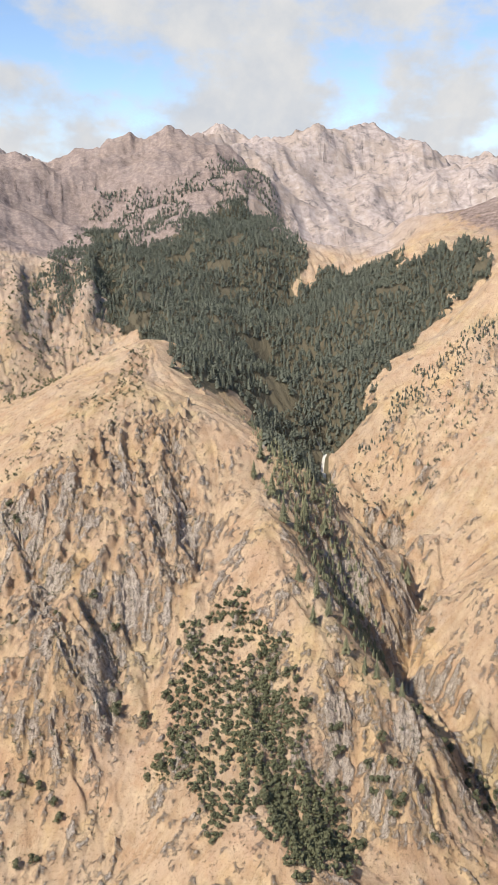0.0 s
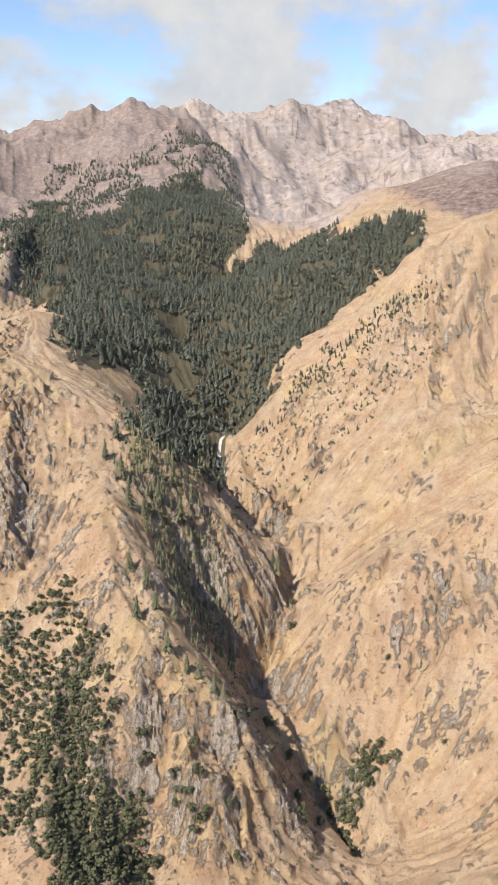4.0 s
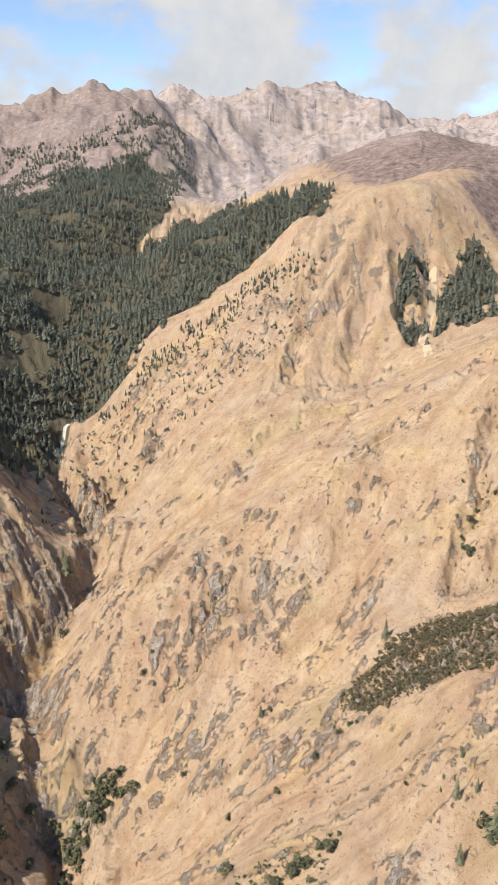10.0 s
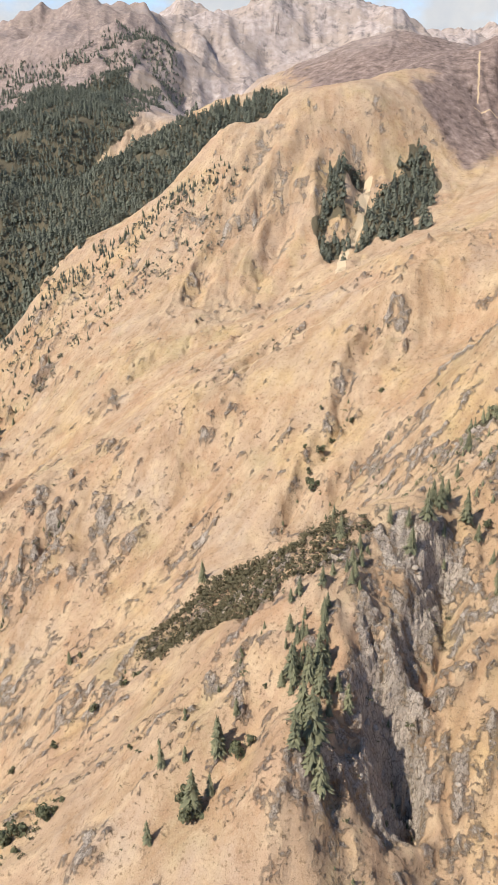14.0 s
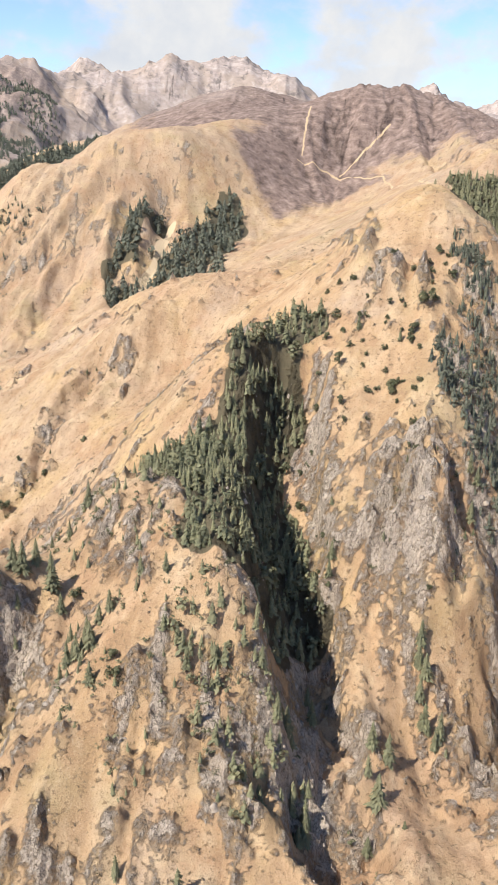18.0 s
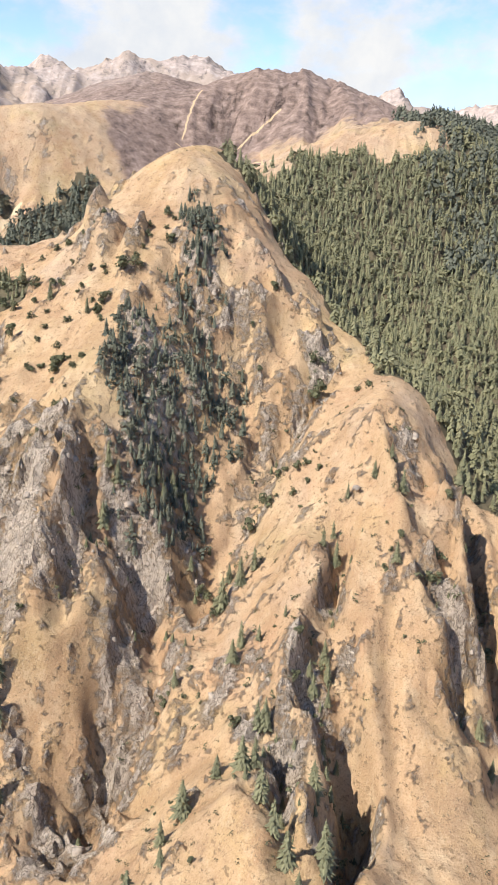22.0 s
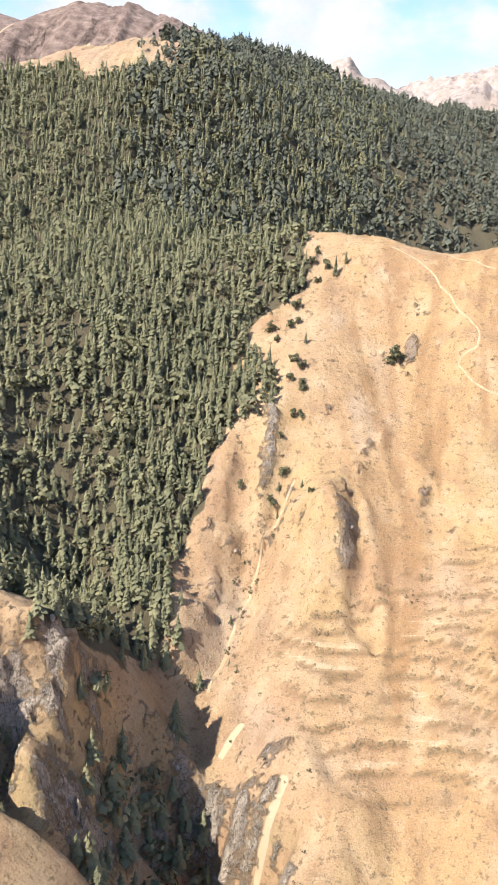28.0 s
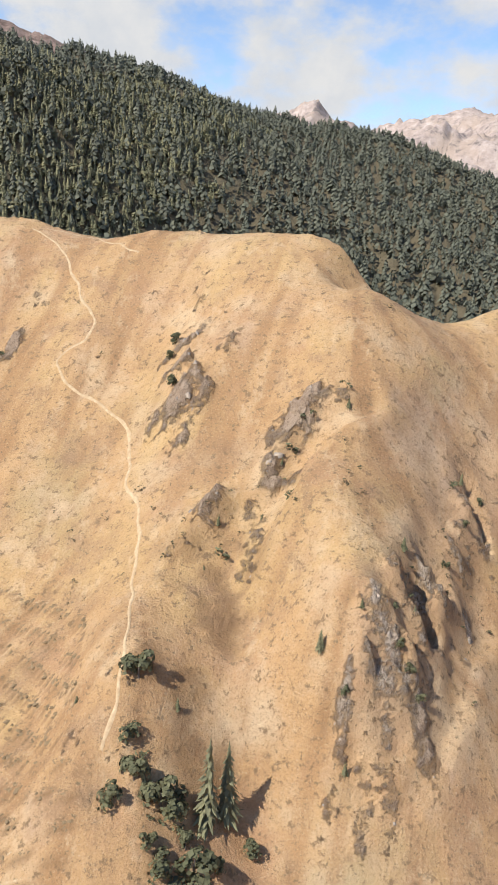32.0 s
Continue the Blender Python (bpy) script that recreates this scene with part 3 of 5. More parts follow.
CREASES = [
    ("gully_left", 6, 10, [(-118, 574), (-118, 561), (-99, 537), (-90, 502)]),
    ("gully_left_low", 3, 7, [(-139, 548), (-122, 513), (-103, 511), (-92, 491)]),
    ("gully_far_left", 6, 11, [(-199, 645), (-170, 606), (-151, 579), (-149, 549)]),
    ("rill_left", 3, 6, [(-131, 491), (-117, 476), (-103, 458), (-92, 443)]),
    ("crag_side_left", 6, 10, [(-76, 716), (-59, 672), (-49, 626), (-42, 600), (-53, 585)]),
    ("crag_cleft_left", 4, 7, [(-79, 640), (-62, 595), (-53, 581)]),
    ("gully_grove", 4, 12, [(11, 522), (15, 480), (21, 441), (39, 395)]),
    ("rill_spur", 2.5, 5, [(64, 528), (62, 500), (58, 475)]),
    ("rill_spur_low", 2.5, 5, [(116, 492), (113, 474), (114, 439)]),
    ("spur_edge", 3, 8, [(27, 588), (43, 549), (64, 528)]),
    ("gorge_slot", 8, 10, [(79, 649), (88, 643), (97, 636)]),
    ("river_gorge", 9, 13, [(82, 886), (89, 836), (113, 798), (157, 729), (153, 670), (120, 589), (146, 594), (168, 536), (186, 506), (195, 479)]),
    ("gorge_shadow", 7, 10, [(60, 647), (86, 617), (115, 613)]),
    ("wall_gully", 14, 26, [(-353, 1383), (-294, 1183), (-290, 1107)]),
    ("wall_gully", 16, 26, [(-263, 1571), (-198, 1209), (-192, 1135)]),
    ("wall_gully", 10, 22, [(-299, 1435), (-263, 1166), (-265, 1092)]),
    ("meadow_step", 2.5, 6, [(400, 717), (360, 684), (324, 667), (285, 659), (255, 642)]),
    ("meadow_rill", 3.5, 8, [(452, 699), (439, 669), (429, 649), (427, 632), (415, 598), (400, 571)]),
    ("rock_rib", 4, 6, [(271, 621), (262, 605), (257, 583), (252, 569), (240, 563)]),
    ("meadow_edge", 3, 9, [(477, 600), (453, 600), (430, 585), (411, 566)]),
    ("thicket_hollow", 5, 15, [(442, 467), (408, 457), (370, 500), (340, 499), (322, 494), (320, 480)]),
    ("meadow_low_rill", 2.5, 6, [(405, 435), (394, 422), (382, 418), (370, 404)]),
    ("rill", 1.8, 5, [(376, 811), (348, 736), (321, 694)]),
    ("rill", 1.8, 5, [(360, 610), (345, 577), (329, 555)]),
    ("rill", 2, 6, [(323, 632), (297, 612), (281, 596)]),
    ("slot_buttress", 9, 8, [(443, 429), (449, 421), (456, 406), (447, 393)]),
    ("slot_buttress_low", 7, 8, [(424, 388), (431, 383), (436, 368)]),
    ("buttress_edge", 7, 8, [(472, 477), (472, 467), (467, 450), (465, 441), (462, 427)]),
    ("buttress_slot", 10, 9, [(445, 422), (451, 416), (456, 406), (455, 401)]),
    ("dark_gully", 15, 17, [(554, 593), (554, 562), (556, 516), (560, 497), (562, 479), (567, 465), (569, 452), (572, 437)]),
    ("gully_between", 7, 10, [(626, 533), (634, 526), (636, 522), (638, 514), (637, 502), (634, 495), (629, 480), (627, 472)]),
    ("crag_cleft", 5, 6, [(614, 542), (618, 531), (626, 532)]),
    ("strip_gully", 4, 13, [(640, 647), (638, 625), (631, 592), (628, 575), (637, 570), (645, 560), (644, 543), (639, 531)]),
    ("notch", 4, 9, [(647, 516), (659, 542), (665, 562), (675, 585), (691, 607)]),
    ("rib_gully", 7, 8, [(693, 527), (692, 510), (689, 494), (693, 488), (695, 480), (696, 456), (688, 442)]),
    ("rib_gully_low", 5, 7, [(676, 480), (679, 454), (682, 446), (687, 443)]),
    ("face_cleft", 4, 5, [(594, 538), (593, 529)]),
    ("face_cleft", 4, 5, [(616, 522), (616, 516), (614, 511)]),
    ("face_cleft", 3, 5, [(591, 518), (585, 509)]),
    ("crag_shadow", 8, 9, [(713, 558), (720, 532), (720, 519), (721, 511), (724, 504), (724, 494), (722, 492)]),
    ("slot_d", 9, 8, [(732, 556), (734, 527), (739, 522), (739, 515), (742, 509), (742, 505)]),
    ("sheep_line", 1.6, 3, [(773, 533), (779, 529), (784, 526), (790, 515), (798, 502), (810, 492)]),
    ("sheep_line", 1.6, 3, [(771, 515), (777, 504), (785, 496), (790, 490), (796, 484)]),
    ("crag_gully_d", 5, 6, [(800, 541), (805, 530), (807, 522), (810, 517)]),
    ("side_gorge", 18, 19, [(816, 529), (826, 530), (834, 549), (842, 547), (850, 541)]),
    ("stream_bank", 2.5, 5, [(863, 639), (850, 619), (846, 595), (841, 584)]),
    ("bank_rill", 2, 4, [(845, 652), (847, 632), (846, 625)]),
    ("rill_e", 2, 2.6, [(893, 665), (885, 640), (883, 623)]),
    ("rill_e", 2.6, 3, [(875, 634), (881, 621), (879, 611)]),
    ("rill_e", 2.4, 3, [(891, 655), (884, 641), (883, 634)]),
    ("rill_e", 1.2, 3, [(909, 656), (908, 640), (907, 628)]),
    ("rib_e", 3, 4.5, [(995, 648), (985, 647), (976, 637), (969, 626), (965, 617)]),
    ("tree_hollow", 3.5, 10, [(963, 591), (965, 575), (974, 571), (977, 568)]),
    ("rill_e", 2.4, 2.6, [(942, 697), (942, 679)]),
    ("rill_e", 2.4, 2.6, [(958, 680), (956, 663), (960, 653)]),
    ("rill_e", 2.6, 2.6, [(977, 671), (974, 659)]),
    ("rill_e", 2.0, 2.4, [(893, 694), (892, 677)]),
    ("rill_e", 2.4, 2.6, [(885, 675), (890, 662), (891, 650)]),
    ("rill_e", 2.0, 2.6, [(882, 648), (885, 635)]),
    ("rib_e", 2.4, 3, [(1000, 654), (990, 639), (977, 640), (970, 624)]),
    ("crest_rock_e", 1.5, 2, [(934, 722), (926, 947)]),
    ("crest_rock_e", 1.5, 2, [(959, 714), (964, 707)]),
    ("cliff_foot_e", 2.5, 5, [(1036, 630), (1022, 604), (1015, 589), (1010, 583)]),
    ("cliff_cleft_e", 2.5, 3, [(1001, 586), (1004, 584), (1004, 580)]),
    ("cliff_cleft_e", 3, 4, [(1019, 627), (1015, 612), (1011, 595)]),
    ("knob_gully", 6, 14, [(439, 1021), (446, 959), (430, 907)]),
    ("knob_rill", 4, 12, [(361, 1025), (336, 976), (312, 928)]),
    ("knob_rill", 4, 12, [(396, 1017), (363, 961), (331, 898)]),
    ("heath_gully", 6, 18, [(609, 1252), (600, 1196), (598, 1149)]),
    ("heath_gully", 6, 18, [(698, 1262), (702, 1172), (686, 964)]),
    ("heath_gully", 6, 18, [(657, 1200), (627, 1173), (601, 1146)]),
    ("meadow_gully", 2.0, 8, [(477, 701), (452, 683), (434, 654), (430, 617), (418, 597), (403, 576)]),
    ("meadow_gully", 1.5, 8, [(410, 702), (382, 695), (354, 672), (329, 644), (306, 630), (279, 623)]),
    ("meadow_gully", 1.2, 5, [(368, 596), (357, 579), (351, 551)]),
    ("meadow_gully", 1.8, 8, [(301, 777), (271, 748), (252, 700), (229, 632), (205, 613)]),
    ("rock_step", 3.5, 6, [(262, 617), (250, 592), (242, 572), (227, 559)]),
    ("shoulder_break", 2.2, 12, [(494, 741), (453, 725), (418, 756), (378, 772), (328, 772), (270, 755)]),
    ("knob_rill", 5, 11, [(330, 932), (309, 889), (303, 829)]),
    ("knob_rill", 5, 11, [(384, 972), (371, 919), (355, 869)]),
    ("knob_rill", 5, 10, [(409, 1010), (410, 946), (421, 882)]),
    ("face_cleft", 4, 4, [(596, 537), (592, 526)]),
    ("face_cleft", 4, 5, [(617, 549), (616, 530), (621, 520)]),
    ("face_cleft", 4, 5, [(620, 527), (615, 511)]),
    ("face_cleft", 3.5, 4, [(595, 537), (593, 526)]),
    ("face_cleft", 4, 5, [(616, 518), (615, 509)]),
    ("rib_slot", 5, 5, [(691, 529), (694, 523), (692, 512)]),
    ("rib_slot", 6, 6, [(688, 495), (693, 487), (697, 479), (692, 446)]),
    ("rib_slot", 5, 5, [(677, 482), (680, 474), (683, 449)]),
    ("rib_slot", 4, 4, [(731, 512), (734, 510)]),
    ("rib_slot", 5, 5, [(730, 550), (735, 538), (738, 526), (739, 520)]),
    ("rib_slot", 4, 4, [(739, 513), (742, 505)]),
    ("sheep_line", 1.8, 2.6, [(773, 533), (779, 529), (785, 525), (790, 508), (796, 494), (807, 490)]),
    ("sheep_line", 1.8, 2.6, [(771, 516), (775, 506), (782, 498), (786, 490)]),
    ("rib_slot", 4, 4, [(799, 534), (803, 524), (802, 507)]),
    ("rib_slot", 4, 4, [(807, 532), (811, 520)]),
    ("slope_rill", 2.2, 3.4, [(877, 633), (882, 622), (881, 610), (886, 597)]),
    ("slope_rill", 1.6, 4.5, [(911, 658), (910, 639), (908, 627)]),
    ("slope_rill", 2.2, 5, [(939, 576), (932, 567), (928, 559)]),
    ("cliff_slot", 3.5, 3, [(1028, 646), (1030, 638)]),
    ("cliff_slot", 3, 3, [(1004, 597), (1008, 594), (1009, 589)]),
    ("cliff_slot", 3, 3, [(1013, 614), (1015, 603)]),
    ("cliff_slot", 3, 3, [(1002, 586), (1005, 582)]),
    ("hollow_side", 3, 6, [(1001, 649), (991, 637), (979, 624), (973, 616), (970, 614)]),
]

LONE_FIRS = []
LONE_FIRS += [(996, 594, 5.6), (836, 570, 15.1), (840, 586, 7.6), (874, 715, 9.5), (878, 719, 6.8), (863, 666, 5.8), (864, 686, 5.6), (779, 512, 9.1), (753, 536, 7.5), (757, 538, 4.6), (704, 540, 7.7), (803, 534, 6.2), (812, 513, 9.3), (363, 547, 15.6), (432, 467, 11.3), (375, 400, 11.8), (383, 401, 8.3), (394, 401, 19.6), (406, 436, 3.9), (294, 533, 9.5), (457, 471, 9.3), (458, 464, 13.2), (464, 473, 16.0), (480, 483, 17.9), (470, 485, 14.4), (467, 485, 12.8), (473, 490, 11.6), (484, 519, 11.2), (450, 471, 9.8), (493, 461, 11.7)]
LONE_FIRS += [(490, 461, 10.9), (497, 462, 11.6), (501, 472, 9.4), (499, 452, 9.4), (527, 455, 10.9), (524, 459, 9.5), (535, 457, 9.8), (510, 477, 8.0), (479, 510, 7.9), (473, 508, 6.5), (439, 460, 8.8), (484, 478, 9.2), (513, 417, 9.8), (530, 412, 14.8), (535, 409, 9.9), (518, 477, 8.9), (417, 417, 16.2), (423, 414, 17.3), (426, 419, 16.1), (427, 434, 8.9), (436, 411, 14.7), (420, 388, 18.6), (428, 385, 16.7), (602, 601, 8.0), (585, 613, 9.3), (712, 535, 10.0), (689, 525, 7.1), (673, 483, 10.6), (670, 469, 12.1), (664, 470, 7.8)]
LONE_FIRS += [(657, 461, 12.2), (653, 454, 8.4), (660, 527, 13.2), (665, 534, 9.5), (649, 504, 7.3), (665, 502, 9.1), (696, 536, 6.6), (572, 522, 9.2), (590, 519, 5.1), (572, 538, 4.9), (709, 543, 6.0), (709, 515, 7.8), (679, 507, 4.8), (691, 498, 9.8), (686, 496, 6.7), (654, 447, 6.1), (648, 441, 10.4), (584, 467, 12.3), (589, 465, 14.5), (582, 458, 10.2), (693, 524, 10.9), (692, 529, 7.3), (733, 499, 9.1), (736, 493, 8.3), (690, 501, 9.2), (687, 493, 9.2), (691, 492, 7.3), (675, 483, 12.8), (673, 470, 11.1), (675, 456, 13.3)]
LONE_FIRS += [(687, 465, 11.9), (689, 447, 14.2), (689, 443, 12.4), (690, 484, 11.2), (694, 486, 5.6), (678, 448, 11.6), (681, 443, 12.0), (623, 540, 10.8), (623, 532, 10.9), (626, 539, 9.1), (639, 546, 9.6), (641, 553, 9.9), (645, 554, 8.0), (637, 549, 7.7), (633, 550, 7.6), (649, 540, 6.1), (661, 542, 8.1), (669, 534, 11.0), (665, 529, 11.2), (667, 507, 10.9), (672, 506, 6.5), (571, 517, 9.5), (602, 496, 12.5), (601, 492, 12.5), (603, 489, 12.6), (601, 485, 12.6), (602, 479, 14.8), (607, 477, 14.8), (605, 475, 10.6), (585, 453, 15.0)]
LONE_FIRS += [(582, 447, 8.7), (554, 455, 12.2), (557, 459, 12.2), (549, 460, 10.1), (564, 488, 10.3), (565, 477, 12.3), (563, 447, 12.7), (563, 443, 12.8), (561, 441, 8.6), (564, 453, 8.4), (429, 482, 9.3), (418, 443, 9.4), (415, 440, 6.9), (394, 404, 14.0), (399, 411, 9.9), (388, 387, 23.5), (393, 391, 11.5), (425, 394, 24.3), (422, 397, 21.5), (427, 411, 19.0), (425, 387, 16.0), (374, 382, 12.1), (142, 683, 22.4), (138, 690, 17.1), (56, 681, 30.2), (47, 656, 24.9), (64, 655, 25.2), (39, 632, 19.6), (28, 630, 24.6), (19, 654, 24.7)]
LONE_FIRS += [(50, 559, 22.8), (58, 546, 22.8), (46, 540, 18.0), (70, 547, 18.5), (81, 516, 18.3), (89, 513, 18.5), (99, 505, 18.7), (51, 689, 20.2), (71, 679, 20.2), (37, 570, 18.2), (68, 521, 18.1), (4, 670, 19.8), (10, 690, 20.1), (105, 503, 14.2)]
LONE_OAKS = []
LONE_OAKS += [(963, 587, 10.7), (962, 572, 8.0), (965, 575, 9.2), (970, 574, 10.9), (973, 574, 10.4), (975, 571, 6.4), (1001, 588, 3.5), (963, 579, 6.5), (969, 568, 5.6), (980, 571, 5.9), (897, 685, 14.9), (856, 634, 6.1), (859, 641, 6.2), (868, 624, 3.7), (859, 677, 5.1), (861, 695, 5.2), (748, 519, 3.6), (708, 518, 3.0), (400, 400, 15.6), (388, 384, 27.2), (385, 391, 17.1), (415, 593, 11.0), (419, 612, 9.0), (425, 622, 6.2), (324, 483, 8.4), (325, 413, 7.9), (317, 408, 13.4), (341, 493, 6.0), (299, 535, 5.3), (506, 452, 7.5)]
LONE_OAKS += [(505, 456, 6.6), (488, 482, 6.8), (413, 603, 6.4), (418, 594, 6.9), (436, 624, 6.2), (452, 640, 5.6), (418, 639, 4.5), (405, 400, 7.3), (597, 575, 7.4), (587, 578, 5.8), (567, 594, 5.7), (606, 598, 5.7), (603, 555, 5.5), (605, 506, 3.9), (577, 569, 4.6), (565, 575, 4.3), (662, 613, 4.2), (659, 605, 4.5), (675, 564, 5.1), (682, 492, 5.1), (671, 556, 8.5), (607, 572, 4.9), (624, 649, 7.3), (629, 631, 6.7), (601, 636, 5.0), (613, 613, 10.4), (617, 616, 9.3), (669, 626, 7.3), (716, 696, 5.8), (646, 505, 4.2)]
LONE_OAKS += [(652, 501, 2.8), (-92, 499, 17.9), (-59, 513, 12.7), (-72, 495, 15.9), (-99, 555, 12.6), (31, 509, 10.4), (40, 491, 11.5), (34, 482, 11.6), (-147, 461, 13.3), (-136, 460, 11.2), (-144, 472, 9.1), (-157, 454, 12.3), (-120, 444, 13.4), (-125, 451, 10.3), (-132, 423, 12.6), (-142, 420, 10.6), (172, 526, 20.7), (161, 523, 14.7), (94, 445, 13.3), (87, 454, 12.1), (80, 453, 10.2), (91, 440, 11.3), (57, 470, 11.0), (60, 482, 12.7), (-117, 566, 11.7), (111, 454, 10.2), (113, 497, 15.0), (135, 552, 12.9), (156, 674, 15.2), (-141, 549, 8.6)]
LONE_OAKS += [(-189, 631, 20.2), (-197, 643, 18.3), (70, 433, 12.6), (116, 434, 10.5), (578, 615, 5.0), (608, 603, 8.6), (609, 592, 4.6), (576, 595, 8.6), (591, 579, 4.8), (598, 579, 4.8), (604, 561, 1.9), (600, 543, 3.4), (710, 520, 5.1), (706, 515, 4.0), (711, 502, 2.5), (683, 498, 6.6), (725, 534, 5.7), (722, 524, 7.5), (720, 516, 7.4), (734, 519, 5.8), (738, 520, 7.0), (710, 544, 3.8), (705, 587, 5.0), (701, 589, 4.1), (680, 554, 4.6), (684, 554, 4.5), (666, 603, 4.8), (688, 599, 12.0), (687, 610, 9.9), (666, 554, 8.1)]
LONE_OAKS += [(653, 539, 8.2), (658, 526, 5.8), (653, 507, 3.1), (647, 505, 3.5), (644, 505, 2.6), (656, 501, 2.6), (653, 470, 2.1), (649, 471, 1.7), (645, 451, 3.0), (661, 445, 3.0), (667, 484, 6.1), (596, 578, 8.6), (576, 575, 6.1), (602, 539, 4.0), (585, 616, 5.8), (586, 604, 3.7), (575, 626, 7.5), (571, 613, 6.7), (581, 602, 5.6), (568, 601, 5.6), (561, 558, 7.9), (560, 572, 5.4), (578, 651, 5.3), (584, 645, 6.2), (572, 648, 4.7), (566, 631, 5.1), (564, 621, 7.4), (688, 555, 4.3), (684, 561, 5.3), (681, 561, 5.8)]
LONE_OAKS += [(677, 563, 4.5), (569, 535, 4.3), (567, 526, 5.1), (571, 515, 4.2), (414, 598, 8.6), (411, 611, 5.1), (312, 406, 13.9), (327, 410, 11.4), (305, 403, 14.2), (283, 440, 11.8), (359, 419, 4.3), (335, 492, 6.3), (344, 489, 4.8), (204, 532, 22.5), (199, 524, 23.0), (210, 536, 17.8), (196, 513, 28.2), (220, 528, 13.3), (305, 477, 6.8), (280, 483, 6.5), (251, 524, 6.8), (219, 576, 7.6), (224, 582, 5.8), (408, 417, 3.8), (200, 531, 21.6), (202, 519, 32.8), (190, 513, 33.3), (192, 507, 33.5), (155, 483, 24.8), (168, 496, 22.2)]
LONE_OAKS += [(211, 528, 16.1), (153, 633, 22.3), (132, 548, 18.4), (121, 516, 19.7), (136, 499, 20.3), (88, 479, 18.8), (92, 459, 17.2), (81, 456, 17.6), (88, 448, 19.7), (98, 446, 14.8), (77, 463, 14.5), (56, 480, 11.3), (60, 473, 12.4), (25, 510, 13.7), (33, 504, 11.0), (25, 489, 13.9), (37, 489, 11.1), (50, 445, 19.9), (57, 449, 15.0), (67, 434, 15.3), (148, 528, 15.8), (153, 495, 19.3), (156, 479, 21.3), (-72, 500, 11.6), (-92, 506, 19.4), (-57, 462, 12.6), (-54, 485, 9.6), (1013, 593, 3.9), (1010, 601, 3.2), (1015, 592, 3.4)]
LONE_OAKS += [(1028, 633, 3.7), (1023, 624, 3.3), (1011, 595, 3.8), (1033, 645, 3.5), (953, 679, 6.1), (955, 662, 6.0), (952, 673, 5.1)]
POPLARS = []
POPLARS += [(978, 576, 23.3), (981, 579, 20.6)]
SHRUBS = []
SHRUBS += [(977, 568, 8.0), (972, 566, 5.0), (986, 576, 3.7)]



def surface(points):
    """A thin plate through the spot heights."""
    p = np.array(points, float)
    xy, n = p[:, :2] / 1000, len(p)
    d = np.linalg.norm(xy[:, None] - xy[None], axis=2)
    a = np.zeros((n + 3, n + 3))
    a[:n, :n] = np.where(d > 0, d * d * np.log(d + 1e-12), 0) + 1e-5 * np.eye(n)
    a[:n, n] = 1
    a[:n, n + 1:] = xy
    a[n:, :n] = a[:n, n:].T
    w = np.linalg.solve(a, np.r_[p[:, 2], 0, 0, 0])

    def height(x, y):
        q = np.stack([np.ravel(x), np.ravel(y)], 1) / 1000
        out = np.empty(len(q))
        for i in range(0, len(q), 20000):
            b = q[i:i + 20000]
            dd = (b[:, :1] - xy[:, 0]) ** 2 + (b[:, 1:] - xy[:, 1]) ** 2
            out[i:i + 20000] = (0.5 * dd * np.log(dd + 1e-18)) @ w[:n] + w[n] + b @ w[n + 1:]
        return out.reshape(np.shape(x))

    return height


GRADS = np.random.RandomState(7).uniform(0, 2 * np.pi, 4096)


def perlin(x, y, seed=0):
    xi, yi = np.floor(x).astype(np.int64), np.floor(y).astype(np.int64)
    fx, fy = x - xi, y - yi
    u, v = fx * fx * fx * (fx * (fx * 6 - 15) + 10), fy * fy * fy * (fy * (fy * 6 - 15) + 10)

    def corner(i, j):
        h = ((xi + i) * 73856093 ^ (yi + j) * 19349663 ^ (seed * 83492791 + 12345)) & 0x7FFFFFFF
        h = (h ^ (h >> 13)) * 1274126177 & 0x7FFFFFFF
        a = GRADS[(h ^ (h >> 16)) & 4095]
        return np.cos(a) * (fx - i) + np.sin(a) * (fy - j)

    a, b, c, d = corner(0, 0), corner(1, 0), corner(0, 1), corner(1, 1)
    return 1.5 * (a + u * (b - a) + v * ((c + u * (d - c)) - (a + u * (b - a))))


def fractal(x, y, size, octaves, seed=0, ridged=False):
    total, amp = 0, 1.0
    for k in range(octaves):
        p = perlin(x / size + 17.3 * k, y / size - 9.1 * k, seed + k)
        total = total + amp * ((0.5 - np.abs(p)) * 1.4 if ridged else p)
        size, amp = size / 2.1, amp * 0.5
    return total


def inside(poly, x, y):
    res = np.zeros(np.shape(x), bool)
    px, py = np.array(poly, float).T
    for i in range(len(px)):
        j = i - 1
        cross = (py[i] > y) != (py[j] > y)
        res ^= cross & (x < (px[j] - px[i]) * (y - py[i]) / (py[j] - py[i] + 1e-9) + px[i])
    return res


def line_distance(line, x, y):
    best = np.full(np.shape(x), 1e9)
    for (ax, ay), (bx, by) in zip(line, line[1:]):
        dx, dy = bx - ax, by - ay
        k = np.clip(((x - ax) * dx + (y - ay) * dy) / (dx * dx + dy * dy + 1e-9), 0, 1)
        best = np.minimum(best, np.hypot(x - ax - k * dx, y - ay - k * dy))
    return best


def smooth(low, high, v):
    k = np.clip((v - low) / (high - low), 0, 1)
    return k * k * (3 - 2 * k)


def blur(a, times=1):
    for _ in range(times):
        p = np.pad(a, 1, mode="edge")
        a = (p[:-2, 1:-1] + p[2:, 1:-1] + p[1:-1, :-2] + p[1:-1, 2:] + 2 * p[1:-1, 1:-1]) / 6
    return a


